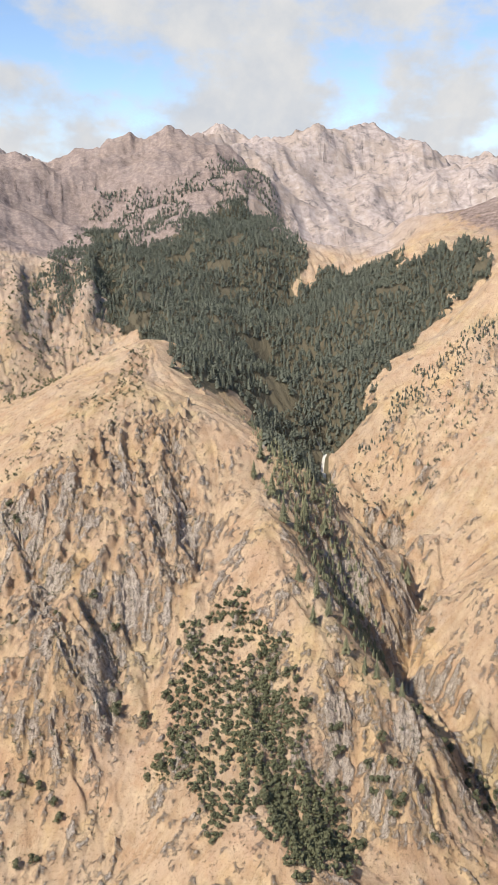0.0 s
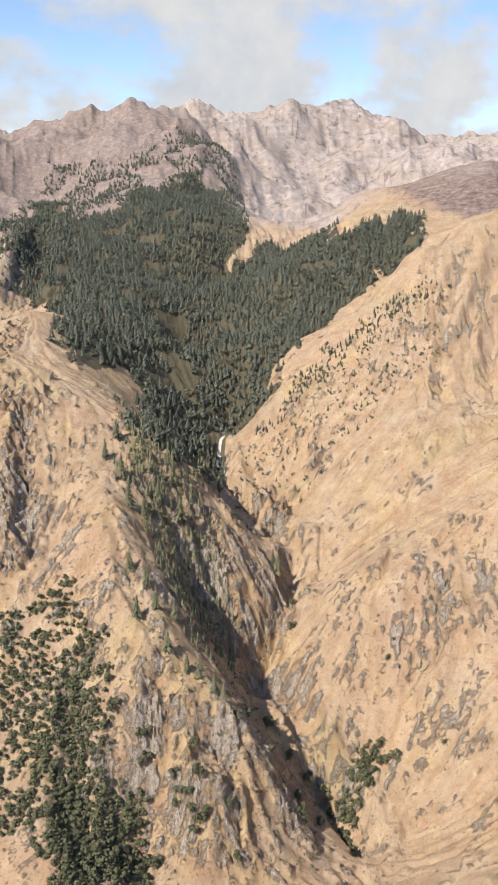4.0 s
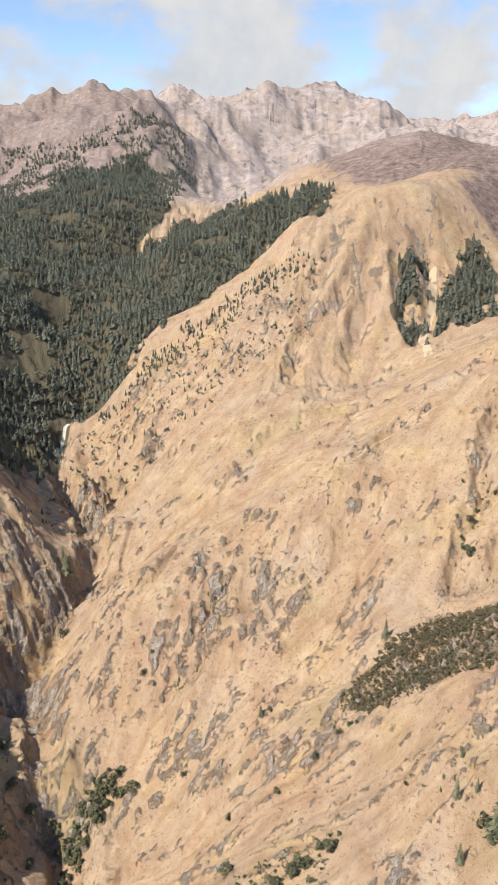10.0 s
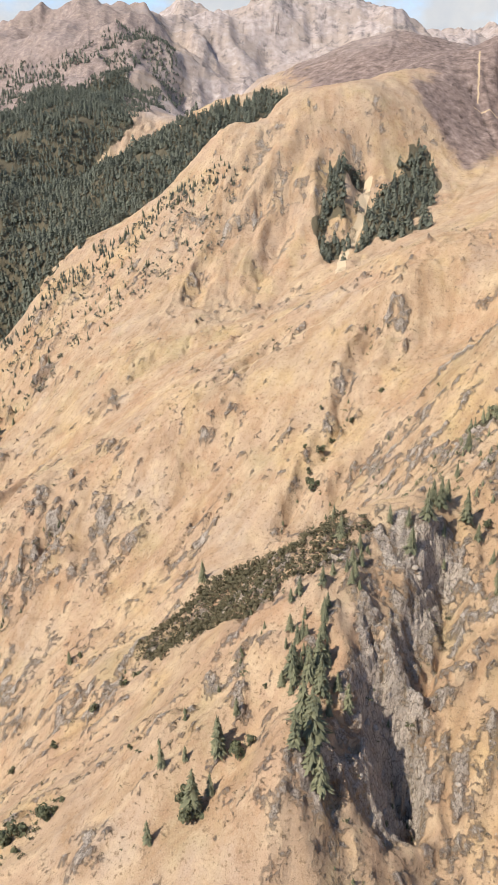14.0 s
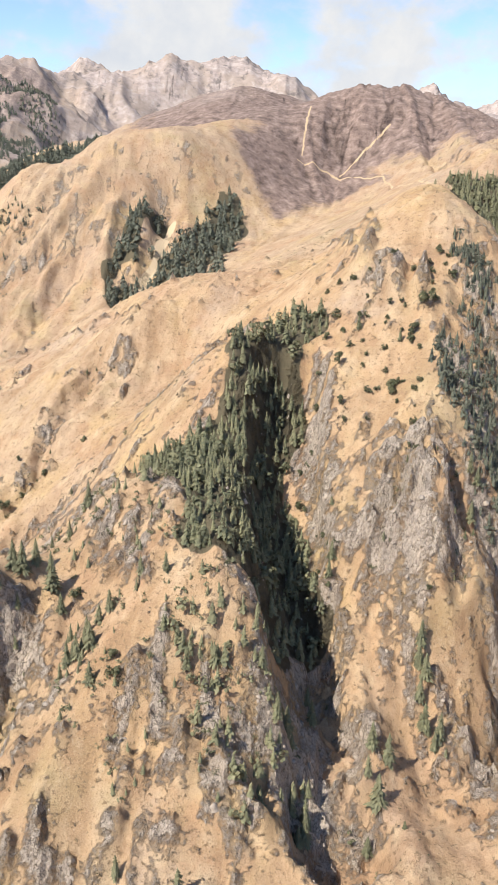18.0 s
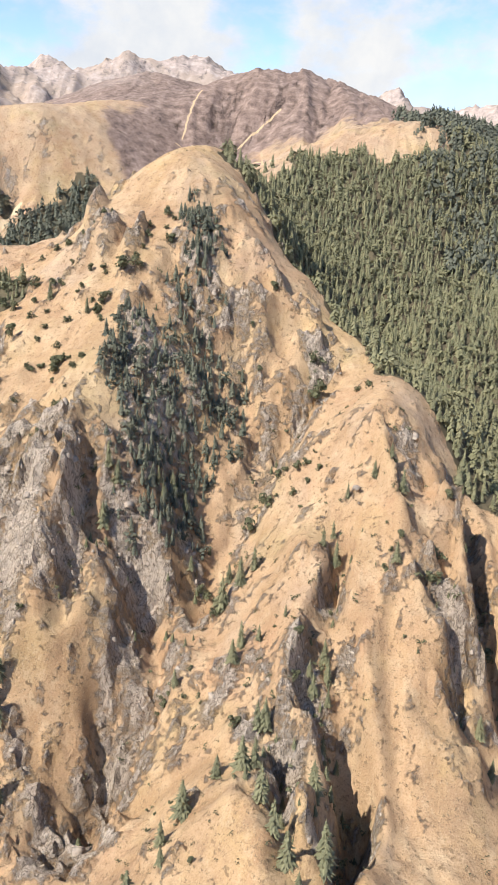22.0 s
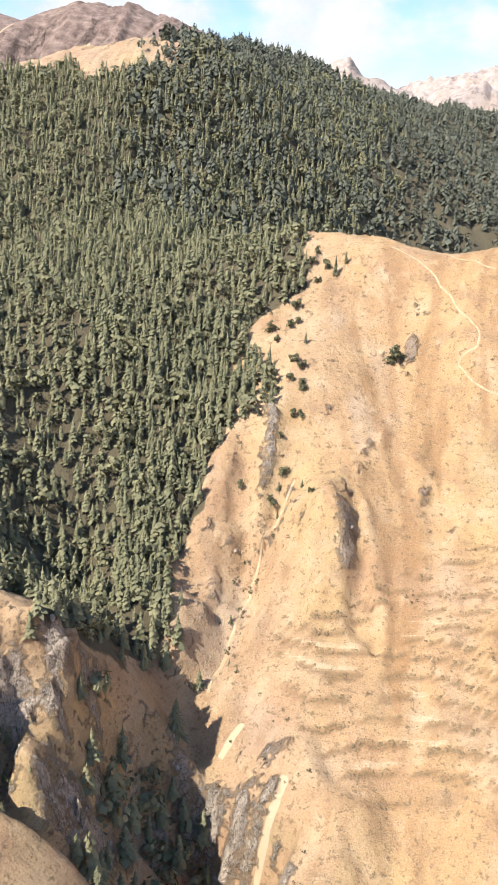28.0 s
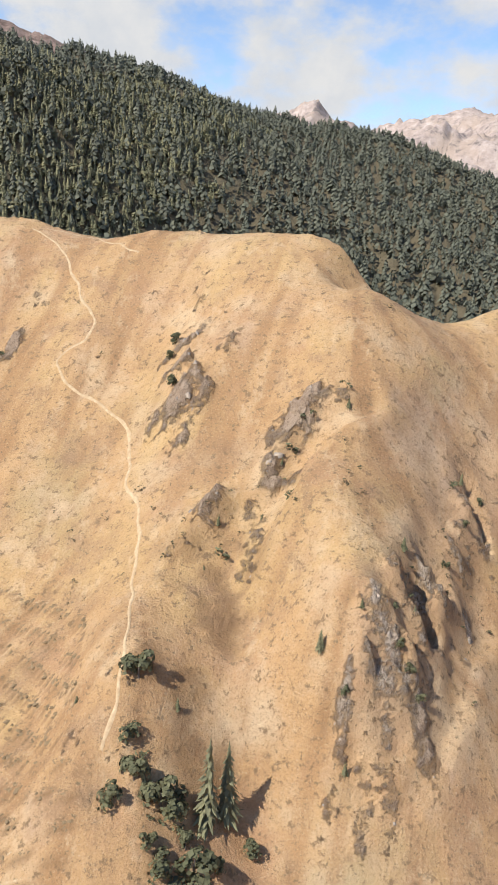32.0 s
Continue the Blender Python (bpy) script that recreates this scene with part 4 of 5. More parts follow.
def ragged(x, y):
    """Shifts places unevenly, so that zones have frayed edges."""
    k = np.clip((y - 450) / 180, 1, 2.2)
    return x + 8 * k * fractal(x, y, 26, 3, 17) + 10 * (k - 1) * perlin(x / 110, y / 110, 19), y + 8 * k * fractal(x, y, 26, 3, 18) + 14 * (k - 1) * perlin(x / 110, y / 110, 20)


spots = [p for line in SPOTS.values() for p in line]
base_height = surface([p for line in RELIEF.values() for p in line] + spots)

# the sheet's lattice: fine where the flight passes, wider with distance
ys = [-1600.0]
while ys[-1] < 4300:
    y = ys[-1]
    ys.append(y + (60 if y < 100 else 14 if y < 330 else 3.5 if y < 375 else 1.2 if y < 760 else 1.2 + (y - 760) * 0.0135))
ys = np.array(ys)
COLUMNS = 980
us = np.linspace(0, 1, COLUMNS)
side = np.array([0.012, 0.03, 0.055, 0.09, 0.14, 0.2, 0.28, 0.4, 0.55, 0.75, 1.0]) * 1.3
us = np.r_[-side[::-1], us, 1 + side]
yy = np.maximum(ys, 420)
left, right = -0.33 * yy - 40, 1040 + 0.29 * (yy - 451)
X = left[:, None] + (right - left)[:, None] * us[None]
Y = np.repeat(ys[:, None], len(us), 1)
Z = base_height(X, Y)

amp = np.clip((Y - 300) / 700, 0.5, 3.0)
far = smooth(1300, 2200, Y)
east = smooth(835, 900, X) * smooth(800, 760, Y)
cliff = blur(inside(ZONES["crag_e_cliff"], X, Y).astype(float), 5)
east = east * (1 - 0.9 * cliff)
hill = smooth(820, 900, Y) * smooth(300, 380, X) * smooth(720, 600, X)
relief = np.clip((Y - 250) / 330, 1.0, 4.0) * (1 - 0.75 * far) * (1 - 0.3 * east) * (1 - 0.6 * hill)
Z = Z + 1.2 * (1 - far) * relief * fractal(X + 6 * fractal(X, Y, 60, 3, 5), Y, 46, 4, 11)
Z = Z + far * 38 * (fractal(0.8 * X + 0.6 * Y, 0.45 * (0.8 * Y - 0.6 * X), 420, 4, 37, True) - 0.3) + far * (105 * fractal(X + 60 * perlin(X / 300, Y / 300, 33), Y, 620, 5, 31, True) - 42)
wobble_x, wobble_y = 4 * perlin(X / 16, Y / 16, 14) + 1.6 * perlin(X / 6, Y / 6, 15), 4 * perlin(X / 16, Y / 16, 16)
crease = np.zeros_like(Z)
knobs = smooth(-0.35, 0.2, fractal(X, Y, 7, 2, 24))
for name, depth, wide, line in CREASES:
    d = line_distance(line, X + wobble_x, Y + wobble_y)
    wide = wide * (0.7 if name.startswith(("slot_d", "crag_sh")) else 1)
    cut = np.clip(1 - d / wide, 0, 1)
    if name.startswith(("rill_e", "rib_e", "crest_rock")):
        # rock ribs that stand out of the slope, broken into knobs
        wide = 1.25 * wide
        cut = np.clip(1 - d / wide, 0, 1) * knobs
        Z = Z + 0.3 * depth * cut ** 0.8
        crease = np.maximum(crease, 1.5 * cut)
        continue
    for ex, ey in (line[0], line[-1]) if name not in ("side_gorge", "dark_gully", "river_gorge") else ():
        cut = cut * (0.1 + 0.9 * smooth(0, 2.6 * wide, np.hypot(X - ex, Y - ey)))
    depth = depth * (0.9 if name.endswith("_e") else 1.15)
    steepest = 0.85 if name.startswith(("slot_d", "crag_sh")) else 1.3 if name.startswith(("rib_g", "face_c", "crag_c", "gully_b", "notch")) else 0.75 if "buttress" in name else 1.1
    Z = Z - steepest * depth * (0.5 * cut + 0.5 * smooth(0, 0.4, cut)) + 0.28 * depth * np.exp(-((d - 1.35 * wide) / (0.5 * wide)) ** 2)
    crease = np.maximum(crease, np.clip(1 - d / (wide * 1.3), 0, 1) * min(0.7, depth / 8))

# water finds its way: each cell drains to its steepest neighbour, and gullies are cut by what gathers
ny, nx = Z.shape
zs = Z + 0.4 * perlin(X / 7, Y / 7, 3)
best, down = np.zeros_like(zs), np.arange(ny * nx).reshape(ny, nx)
index = np.arange(ny * nx).reshape(ny, nx)
for dj in (-1, 0, 1):
    for di in (-1, 0, 1):
        if dj or di:
            a = (slice(max(0, -dj), ny - max(0, dj)), slice(max(0, -di), nx - max(0, di)))
            b = (slice(max(0, dj), ny - max(0, -dj)), slice(max(0, di), nx - max(0, -di)))
            drop = (zs[a] - zs[b]) / np.hypot(X[a] - X[b], Y[a] - Y[b])
            better = drop > best[a]
            best[a] = np.where(better, drop, best[a])
            down[a] = np.where(better, index[b], down[a])
cell = np.gradient(Y, axis=0) * np.gradient(X, axis=1)
gather = cell.ravel().tolist()
flow = down.ravel().tolist()
for i in np.argsort(-zs, axis=None).tolist():
    j = flow[i]
    if j != i:
        gather[j] += gather[i]
gather = np.array(gather).reshape(ny, nx)
gully = blur(np.clip(np.log2(gather / (cell * 10 + 50)), 0, 6), 2)
Z = Z - gully * 0.62 * (relief + 0.3 * far) * (0.7 + 0.6 * fractal(X, Y, 90, 2, 21)) * (Y > 330) * (1 - 0.5 * east)

# grain of the slopes: noise drawn out along the fall line
zb = blur(Z, 10)
fall_y, fall_x = np.gradient(zb, axis=0) / np.gradient(Y, axis=0), np.gradient(zb, axis=1) / np.gradient(X, axis=1)
steep = np.hypot(fall_x, fall_y) + 1e-6
fall_x, fall_y = fall_x / steep, fall_y / steep


def cell_of(x, y):
    j = np.clip(np.searchsorted(ys, y) - 1, 0, ny - 1)
    u = (x - left[j]) / (right[j] - left[j])
    return j, np.clip((u * (COLUMNS - 1)).astype(int) + len(side), 0, nx - 1)


def grain(size, steps, stride, seed):
    total = perlin(X / size, Y / size, seed)
    for way in (-1, 1):
        x, y = X.copy(), Y.copy()
        for _ in range(steps):
            j, i = cell_of(x, y)
            x, y = x + way * stride * fall_x[j, i], y + way * stride * fall_y[j, i]
            total += perlin(x / size, y / size, seed)
    return total / math.sqrt(2 * steps + 1) / 1.1


rill = grain(4.2, 4, 3.0, 61)
rib = grain(11, 4, 7.0, 62)
spine = grain(38, 4, 22.0, 63)
slope = np.degrees(np.arctan(steep))
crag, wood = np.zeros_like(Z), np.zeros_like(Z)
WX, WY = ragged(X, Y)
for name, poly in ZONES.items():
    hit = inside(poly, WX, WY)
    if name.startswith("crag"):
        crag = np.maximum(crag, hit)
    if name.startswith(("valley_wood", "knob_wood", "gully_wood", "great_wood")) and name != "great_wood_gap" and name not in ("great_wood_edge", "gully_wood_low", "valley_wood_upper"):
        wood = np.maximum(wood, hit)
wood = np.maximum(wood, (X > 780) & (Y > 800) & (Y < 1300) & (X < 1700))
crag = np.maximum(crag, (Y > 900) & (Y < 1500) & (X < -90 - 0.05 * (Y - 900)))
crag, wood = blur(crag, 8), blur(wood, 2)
rock = 0.13 + 0.05 * smooth(430, 380, X) * smooth(720, 640, Y) + 0.15 * smooth(400, 450, X) * smooth(700, 660, X) * smooth(640, 560, Y) + 0.13 * smooth(190, 60, X) * smooth(800, 650, Y) + (0.13 + 0.05 * east) * crag + 0.008 * np.clip(slope - 44, -12, 25) + 0.20 * fractal(X, Y, 34, 3, 41) + 0.22 * rib + 0.26 * rill + 0.30 * fractal(X, Y, 6, 3, 43) + 0.18 * fractal(X, Y, 17, 2, 44) + 0.30 * crease + 0.30 * east * crag * (rib + rill) + 0.55 * east * crag * fractal(X, Y, 5, 3, 45) - 0.10 * east * crag + 0.10 * east * rib - 0.13 * east * (1 - crag) - 0.06 * smooth(690, 720, X)
rock = np.clip(rock, 0, 1.2) * smooth(330, 380, Y)
rocky = smooth(0.34, 0.58, rock)
near = smooth(950, 780, Y)
open_slope = smooth(180, 215, X) * smooth(440, 405, X) * smooth(470, 520, Y)
craggy = smooth(0.17, 0.38, blur(rock, 6)) * near * (0.4 + 0.6 * smooth(0.1, 0.6, crag)) * (1 - 0.65 * open_slope) * (1 - 0.8 * east)
slab = grain(17, 4, 9.0, 64)
chip = grain(7.5, 3, 4.5, 65)
Z = Z + (1 - far) * (1 - 0.5 * east) * relief * (2.0 * (0.4 - np.abs(spine)) + 1.0 * (0.4 - np.abs(rib)) + 0.3 * rill) + (1 - far) * smooth(600, 1300, Y) * 4.5 * spine
Z = Z + rocky * relief * (0.2 + 0.9 * np.abs(rib) + 0.7 * np.abs(rill) + 1.4 * fractal(X, Y, 11, 4, 71, True) + 0.9 * fractal(X, Y, 4.5, 2, 74, True)) * (0.2 + 0.8 * near)
Z = Z + craggy * relief * (3.2 * smooth(-0.10, 0.10, slab + 0.2 * perlin(X / 4, Y / 4, 72)) + 1.9 * smooth(-0.12, 0.12, chip) + 1.3 * fractal(X, Y, 5.5, 3, 73, True))
ledge = Z / 6.5 + 0.6 * perlin(X / 20, Y / 20, 92)
Z = Z + rocky * 2.6 * (1 - far) * (smooth(0.5, 0.95, ledge % 1) - ledge % 1) * (1 - 0.7 * east)
Z = Z + 0.26 * (1 - far) * amp * fractal(X, Y, 6.5, 3, 81)
terrace = blur(inside(ZONES["terraces"], X, Y).astype(float), 4)
near_rows = slice(*np.searchsorted(ys, (520, 680)))
even = Z.copy()
even[near_rows] = blur(Z[near_rows], 70)
level = (even - 0.03 * X) / 2.9 + 0.35 * perlin(X / 22, Y / 22, 91)
Z = Z + terrace * 1.25 * smooth(-0.45, 0.1, fractal(X, Y, 18, 2, 94)) * (smooth(0.8, 1.0, level % 1) - level % 1)
pale_tread = 0.52 * terrace * smooth(0.5, 0.3, level % 1) * smooth(0.0, 0.4, fractal(X, Y, 26, 2, 90))
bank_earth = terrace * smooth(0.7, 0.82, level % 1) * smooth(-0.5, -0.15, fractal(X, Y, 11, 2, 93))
def draw_to(points):
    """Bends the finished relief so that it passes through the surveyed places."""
    p = np.array(points, float)
    px, py = p[:, 0], p[:, 1]
    j = np.clip(np.searchsorted(ys, py) - 1, 0, ny - 2)
    i = np.array([np.abs(X[a] - b).argmin() for a, b in zip(j, px)])
    miss = np.clip(p[:, 2] - blur(Z, 2)[j, i], -14, 14)
    wide = 8 + 0.03 * np.clip(py - 420, 0, 600)
    k = np.exp(-((px[:, None] - px) ** 2 + (py[:, None] - py) ** 2) / (2 * wide * wide))
    w = np.linalg.solve(k + 0.25 * np.eye(len(p)), miss)
    out = np.zeros_like(Z)
    for a, b, c, s in zip(px, py, w, wide):
        lo, hi = np.searchsorted(ys, (b - 4 * s, b + 4 * s))
        out[lo:hi] += c * np.exp(-((X[lo:hi] - a) ** 2 + (Y[lo:hi] - b) ** 2) / (2 * s * s))
    return out


Z = Z + draw_to(spots)
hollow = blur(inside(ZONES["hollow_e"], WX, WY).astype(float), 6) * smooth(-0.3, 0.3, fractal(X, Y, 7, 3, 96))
heath = smooth(1000, 1190, Y + 90 * fractal(X, Y, 120, 3, 95) - 190 * smooth(560, 360, X)) * smooth(250, 420, X) * smooth(1250, 1000, X)
heath = np.maximum(heath, smooth(1350, 1600, Y) * smooth(2500, 2250, Y) * smooth(150, -50, X + 80 * fractal(X, Y, 200, 2, 99)))
# where the ground takes the far rock colour with haze painted in
hazed_alpine = np.maximum(smooth(1350, 1650, Y + 150 * fractal(X, Y, 200, 3, 97)), smooth(1000, 1250, Y + 80 * fractal(X, Y, 120, 3, 98)) * smooth(0, -120, X))
hazed_alpine = hazed_alpine * (1 - 0.65 * smooth(2500, 2250, Y) * smooth(150, -50, X))
pale, water = pale_tread.copy(), np.zeros_like(Z)
WIDTHS = {"goat_trail": 0.36, "trail_ridge": 0.28, "stream_edge": 0.4, "pale_scar": 1.3, "pale_scar_small": 1.1, "river": 2.4, "scree_knob": 5.0, "path_brown": 1.1, "meadow_step": 0.5}
for name, line in TRAILS:
    wide = WIDTHS[name]
    near_line = smooth(wide * 1.3, wide * 0.3, line_distance(line, X + (4 if name == "river" else 1.5) * perlin(X / 17, Y / 17, 4), Y + 1.5 * perlin(X / 17, Y / 17, 6)))
    if name == "river":
        water = np.maximum(water, near_line)
    elif name.startswith(("pale", "scree")):
        pale = np.maximum(pale, near_line)


def sheet(name, px, py, pz, mat, fields, broken=None):
    rows, cols = px.shape
    me = bpy.data.meshes.new(name)
    idx = np.arange(rows * cols).reshape(rows, cols)
    quads = np.stack([idx[:-1, :-1], idx[:-1, 1:], idx[1:, 1:], idx[1:, :-1]], -1).reshape(-1, 4)
    me.vertices.add(rows * cols)
    me.vertices.foreach_set("co", np.stack([px, py, pz], -1).astype(np.float32).ravel())
    me.loops.add(quads.size)
    me.loops.foreach_set("vertex_index", quads.astype(np.int32).ravel())
    me.polygons.add(len(quads))
    me.polygons.foreach_set("loop_start", np.arange(0, quads.size, 4, dtype=np.int32))
    me.polygons.foreach_set("use_smooth", ~broken.ravel() if broken is not None else np.ones(len(quads), bool))
    for key, value in fields.items():
        me.attributes.new(key, "FLOAT", "POINT").data.foreach_set("value", value.astype(np.float32).ravel())
    me.materials.append(mat)
    me.update(calc_edges=True)
    return new(name, me)


ground = tagged(sheet("ground", X, Y, Z, GROUND, {"rock": rock, "wood": wood, "heath": heath, "hazed_alpine": hazed_alpine, "pale": pale, "water": water, "grain": 0.5 + 0.35 * rib + 0.25 * rill, "gold": np.maximum(east, 0.5 * smooth(420, 520, X) * smooth(820, 760, Y)), "bank": np.maximum(0.95 * bank_earth, 0.8 * hollow)}, (rocky[:-1, :-1] > 0.45) & (Y[:-1, :-1] < 900)),
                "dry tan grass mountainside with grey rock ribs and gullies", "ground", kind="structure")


def ground_z(x, y):
    """The sheet's height at places in the plan."""
    x, y = np.atleast_1d(np.asarray(x, float)), np.atleast_1d(np.asarray(y, float))
    j = np.clip(np.searchsorted(ys, y) - 1, 0, ny - 2)
    fy = np.clip((y - ys[j]) / (ys[j + 1] - ys[j]), 0, 1)
    lo, hi = left[j] + (left[j + 1] - left[j]) * fy, right[j] + (right[j + 1] - right[j]) * fy
    u = (x - lo) / (hi - lo)
    i = np.clip(np.searchsorted(us, u) - 1, 0, nx - 2)
    fx = np.clip((u - us[i]) / (us[i + 1] - us[i]), 0, 1)
    return (Z[j, i] * (1 - fx) + Z[j, i + 1] * fx) * (1 - fy) + (Z[j + 1, i] * (1 - fx) + Z[j + 1, i + 1] * fx) * fy


TRAIL, tn, tl, tb = material("trodden_earth", 0.95)
trail_pos = tn.new("ShaderNodeTexCoord").outputs["Object"]
tl.new(ramp(tn, tl, noise_tex(tn, tl, trail_pos, 0.8, 6, 0.7), [(0.3, (0.36, 0.25, 0.14)), (0.6, (0.49, 0.375, 0.24)), (0.8, (0.58, 0.47, 0.33))]), tb.inputs["Base Color"])


def trail(line, wide, label):
    """A narrow trodden path that follows the ground."""
    p = np.array(line, float)
    cut = np.r_[0, np.cumsum(np.hypot(*np.diff(p, axis=0).T))]
    at = np.arange(0, cut[-1], 0.9)
    x, y = np.interp(at, cut, p[:, 0]), np.interp(at, cut, p[:, 1])
    for _ in range(14):
        x[1:-1], y[1:-1] = (x[:-2] + x[2:] + 2 * x[1:-1]) / 4, (y[:-2] + y[2:] + 2 * y[1:-1]) / 4
    x, y = x + 0.9 * perlin(at / 7, at * 0 + 3, 5), y + 0.9 * perlin(at / 7, at * 0 + 8, 6)
    dx, dy = np.gradient(x), np.gradient(y)
    size = np.hypot(dx, dy) + 1e-6
    w = wide * (0.75 + 0.9 * np.abs(perlin(at / 5, at * 0, 9)))
    sides = np.array((-1.0, -0.4, 0.4, 1.0))[:, None]
    rx, ry = x - sides * w * dy / size, y + sides * w * dx / size
    rz = ground_z(rx.ravel(), ry.ravel()).reshape(rx.shape) + np.array((0.02, 0.14, 0.14, 0.02))[:, None]
    return tagged(sheet("footpath", rx, ry, rz, TRAIL, {}), label, "path", kind="structure")


for name, line in TRAILS:
    if WIDTHS[name] < 1.9 and not name.startswith(("river", "pale")):
        trail(line, WIDTHS[name], "pale trodden footpath crossing the dry grass slope")

# ---- trees ----


def fir_shape(rng, sprays, slim=0.2, leaf=0.085, core=0.6):
    """A fir one metre high: drooping boughs in uneven whorls round a dark tapering core."""
    verts, faces = [], []
    up = np.array((0, 0, 1.0))
    lop = rng.uniform(0, 6.28)
    for k in range(sprays):
        f = (k + rng.uniform(0, 1)) / sprays
        f = 1 - (1 - f) ** 0.72
        a = 2.4 * k + rng.uniform(-0.7, 0.7)
        z = 0.10 + 0.86 * f + rng.normal(0, 0.012)
        r = (slim * (1 - f) ** 0.8 + 0.016) * rng.uniform(0.55, 1.3) * (1 + 0.15 * math.cos(a - lop))
        out, across = np.array((math.cos(a), math.sin(a), 0.0)), np.array((-math.sin(a), math.cos(a), 0.0))
        w = leaf * (1.25 - 0.75 * f) * rng.uniform(0.7, 1.3)
        droop = rng.uniform(0.2, 0.75)
        n = len(verts)
        for q in (out * r * 0.12 + up * (z + 0.35 * w), out * r * 0.62 + across * w * 0.8 + up * (z - droop * r * 0.5), out * r * 1.08 + up * (z - droop * r), out * r * 0.62 - across * w * 0.8 + up * (z - droop * r * 0.5)):
            verts.append(tuple(q + rng.normal(0, 0.006, 3)))
        faces += [(n, n + 1, n + 2), (n, n + 2, n + 3)]
    n = len(verts)
    for z, r in ((0.05, core), (0.5, 0.6 * core)):
        verts += [(slim * r * math.cos(t), slim * r * math.sin(t), z) for t in (0.0, 1.57, 3.14, 4.71)]
    verts.append((0, 0, 1.02))
    for i in range(4):
        j = (i + 1) % 4
        faces += [(n + i, n + j, n + 4 + j), (n + i, n + 4 + j, n + 4 + i), (n + 4 + i, n + 4 + j, n + 8)]
    return np.array(verts), faces


def shaggy_fir(rng, sprays, slim=0.2, leaf=0.085):
    """A dense fir one metre high: overlapping sprays of needles that hide the stem."""
    verts, faces = [], []
    for k in range(sprays):
        f = (k + rng.uniform(0, 1)) / sprays
        f = 1 - (1 - f) ** 0.72
        z = 0.06 + 0.90 * f
        r = (slim * (1 - f) ** 0.7 + 0.012) * rng.uniform(0.62, 1.12)
        a = 2.4 * k + rng.uniform(-0.5, 0.5)
        out = np.array((math.cos(a), math.sin(a), 0.0))
        across = np.array((-math.sin(a), math.cos(a), 0.0))
        w = leaf * (1.15 - 0.6 * f) * rng.uniform(0.8, 1.3)
        up = np.array((0, 0, 1.0))
        p = out * r + up * z
        n = len(verts)
        for q in (p + up * w * 1.1 - out * r * 0.55, p + across * w * 0.95 - out * w * 0.25, p - up * w * 0.75 + out * w * 0.55, p - across * w * 0.95 - out * w * 0.25):
            verts.append(tuple(q + rng.normal(0, 0.008, 3)))
        faces += [(n, n + 1, n + 2), (n, n + 2, n + 3)]
    n = len(verts)
    verts += [(0.03, 0, 0.90), (-0.018, 0.026, 0.90), (-0.018, -0.026, 0.90), (0, 0, 1.03)]
    faces += [(n, n + 1, n + 3), (n + 1, n + 2, n + 3), (n + 2, n, n + 3)]
    return np.array(verts), faces


def oak_shape(rng, clumps, leaves, wide=0.5, leaf=0.095):
    """A broad crown one metre high, of leaf sprays set over uneven clumps."""
    verts, faces = [], []
    for c in range(clumps):
        a, k = rng.uniform(0, 6.28), rng.uniform(0, 1) ** 0.6
        cx, cy, cz = wide * 0.62 * k * math.cos(a), wide * 0.62 * k * math.sin(a), rng.uniform(0.28, 0.82) - 0.22 * k
        r = rng.uniform(0.17, 0.27)
        for _ in range(leaves):
            d = rng.normal(size=3)
            d /= np.linalg.norm(d)
            if d[2] < -0.4:
                d[2] *= -1
            p = np.array((cx, cy, cz)) + d * r * rng.uniform(0.75, 1.08)
            t = np.cross(d, rng.normal(size=3))
            t /= np.linalg.norm(t)
            s = np.cross(d, t)
            w = leaf * rng.uniform(0.74, 1.26)
            n = len(verts)
            verts += [tuple(p + t * w), tuple(p + s * w * 0.8 + d * 0.03), tuple(p - t * w), tuple(p - s * w * 0.8 - d * 0.02)]
            faces += [(n, n + 1, n + 2), (n, n + 2, n + 3)]
    return np.array(verts), faces


def mesh_from(name, verts, faces, mat):
    me = bpy.data.meshes.new(name)
    me.from_pydata([tuple(v) for v in verts], [], faces)
    me.materials.append(mat)
    return me


def trunk_mesh(name, height, radius):
    bm = bmesh.new()
    rings, last = [], None
    for k, (z, r) in enumerate(((-0.06, 1.5), (0.02, 1.05), (0.4, 0.8), (1.0, 0.25))):
        ring = [bm.verts.new((math.cos(6.283 * i / 6) * radius * r + 0.01 * k * height * 0.3, math.sin(6.283 * i / 6) * radius * r, z * height)) for i in range(6)]
        if last:
            for i in range(6):
                bm.faces.new((last[i], last[i - 1], ring[i - 1], ring[i]))
        last = ring
    me = bpy.data.meshes.new(name)
    bm.to_mesh(me)
    bm.free()
    me.materials.append(BARK)
    return me


rng = np.random.RandomState(11)
FIRS = [fir_shape(rng, 44, 0.21, 0.085), shaggy_fir(rng, 44, 0.19, 0.09), fir_shape(rng, 46, 0.25, 0.09), shaggy_fir(rng, 46, 0.24, 0.095), oak_shape(rng, 5, 8, 0.30, 0.10)]
NEAR_FIRS = [fir_shape(rng, 190, 0.2, 0.045), fir_shape(rng, 170, 0.16, 0.042), fir_shape(rng, 210, 0.25, 0.046)]
NEAR_OAKS = [oak_shape(rng, 9, 34, 0.5, 0.068), oak_shape(rng, 8, 34, 0.42, 0.068), oak_shape(rng, 11, 30, 0.6, 0.066), oak_shape(rng, 7, 40, 0.46, 0.068)]
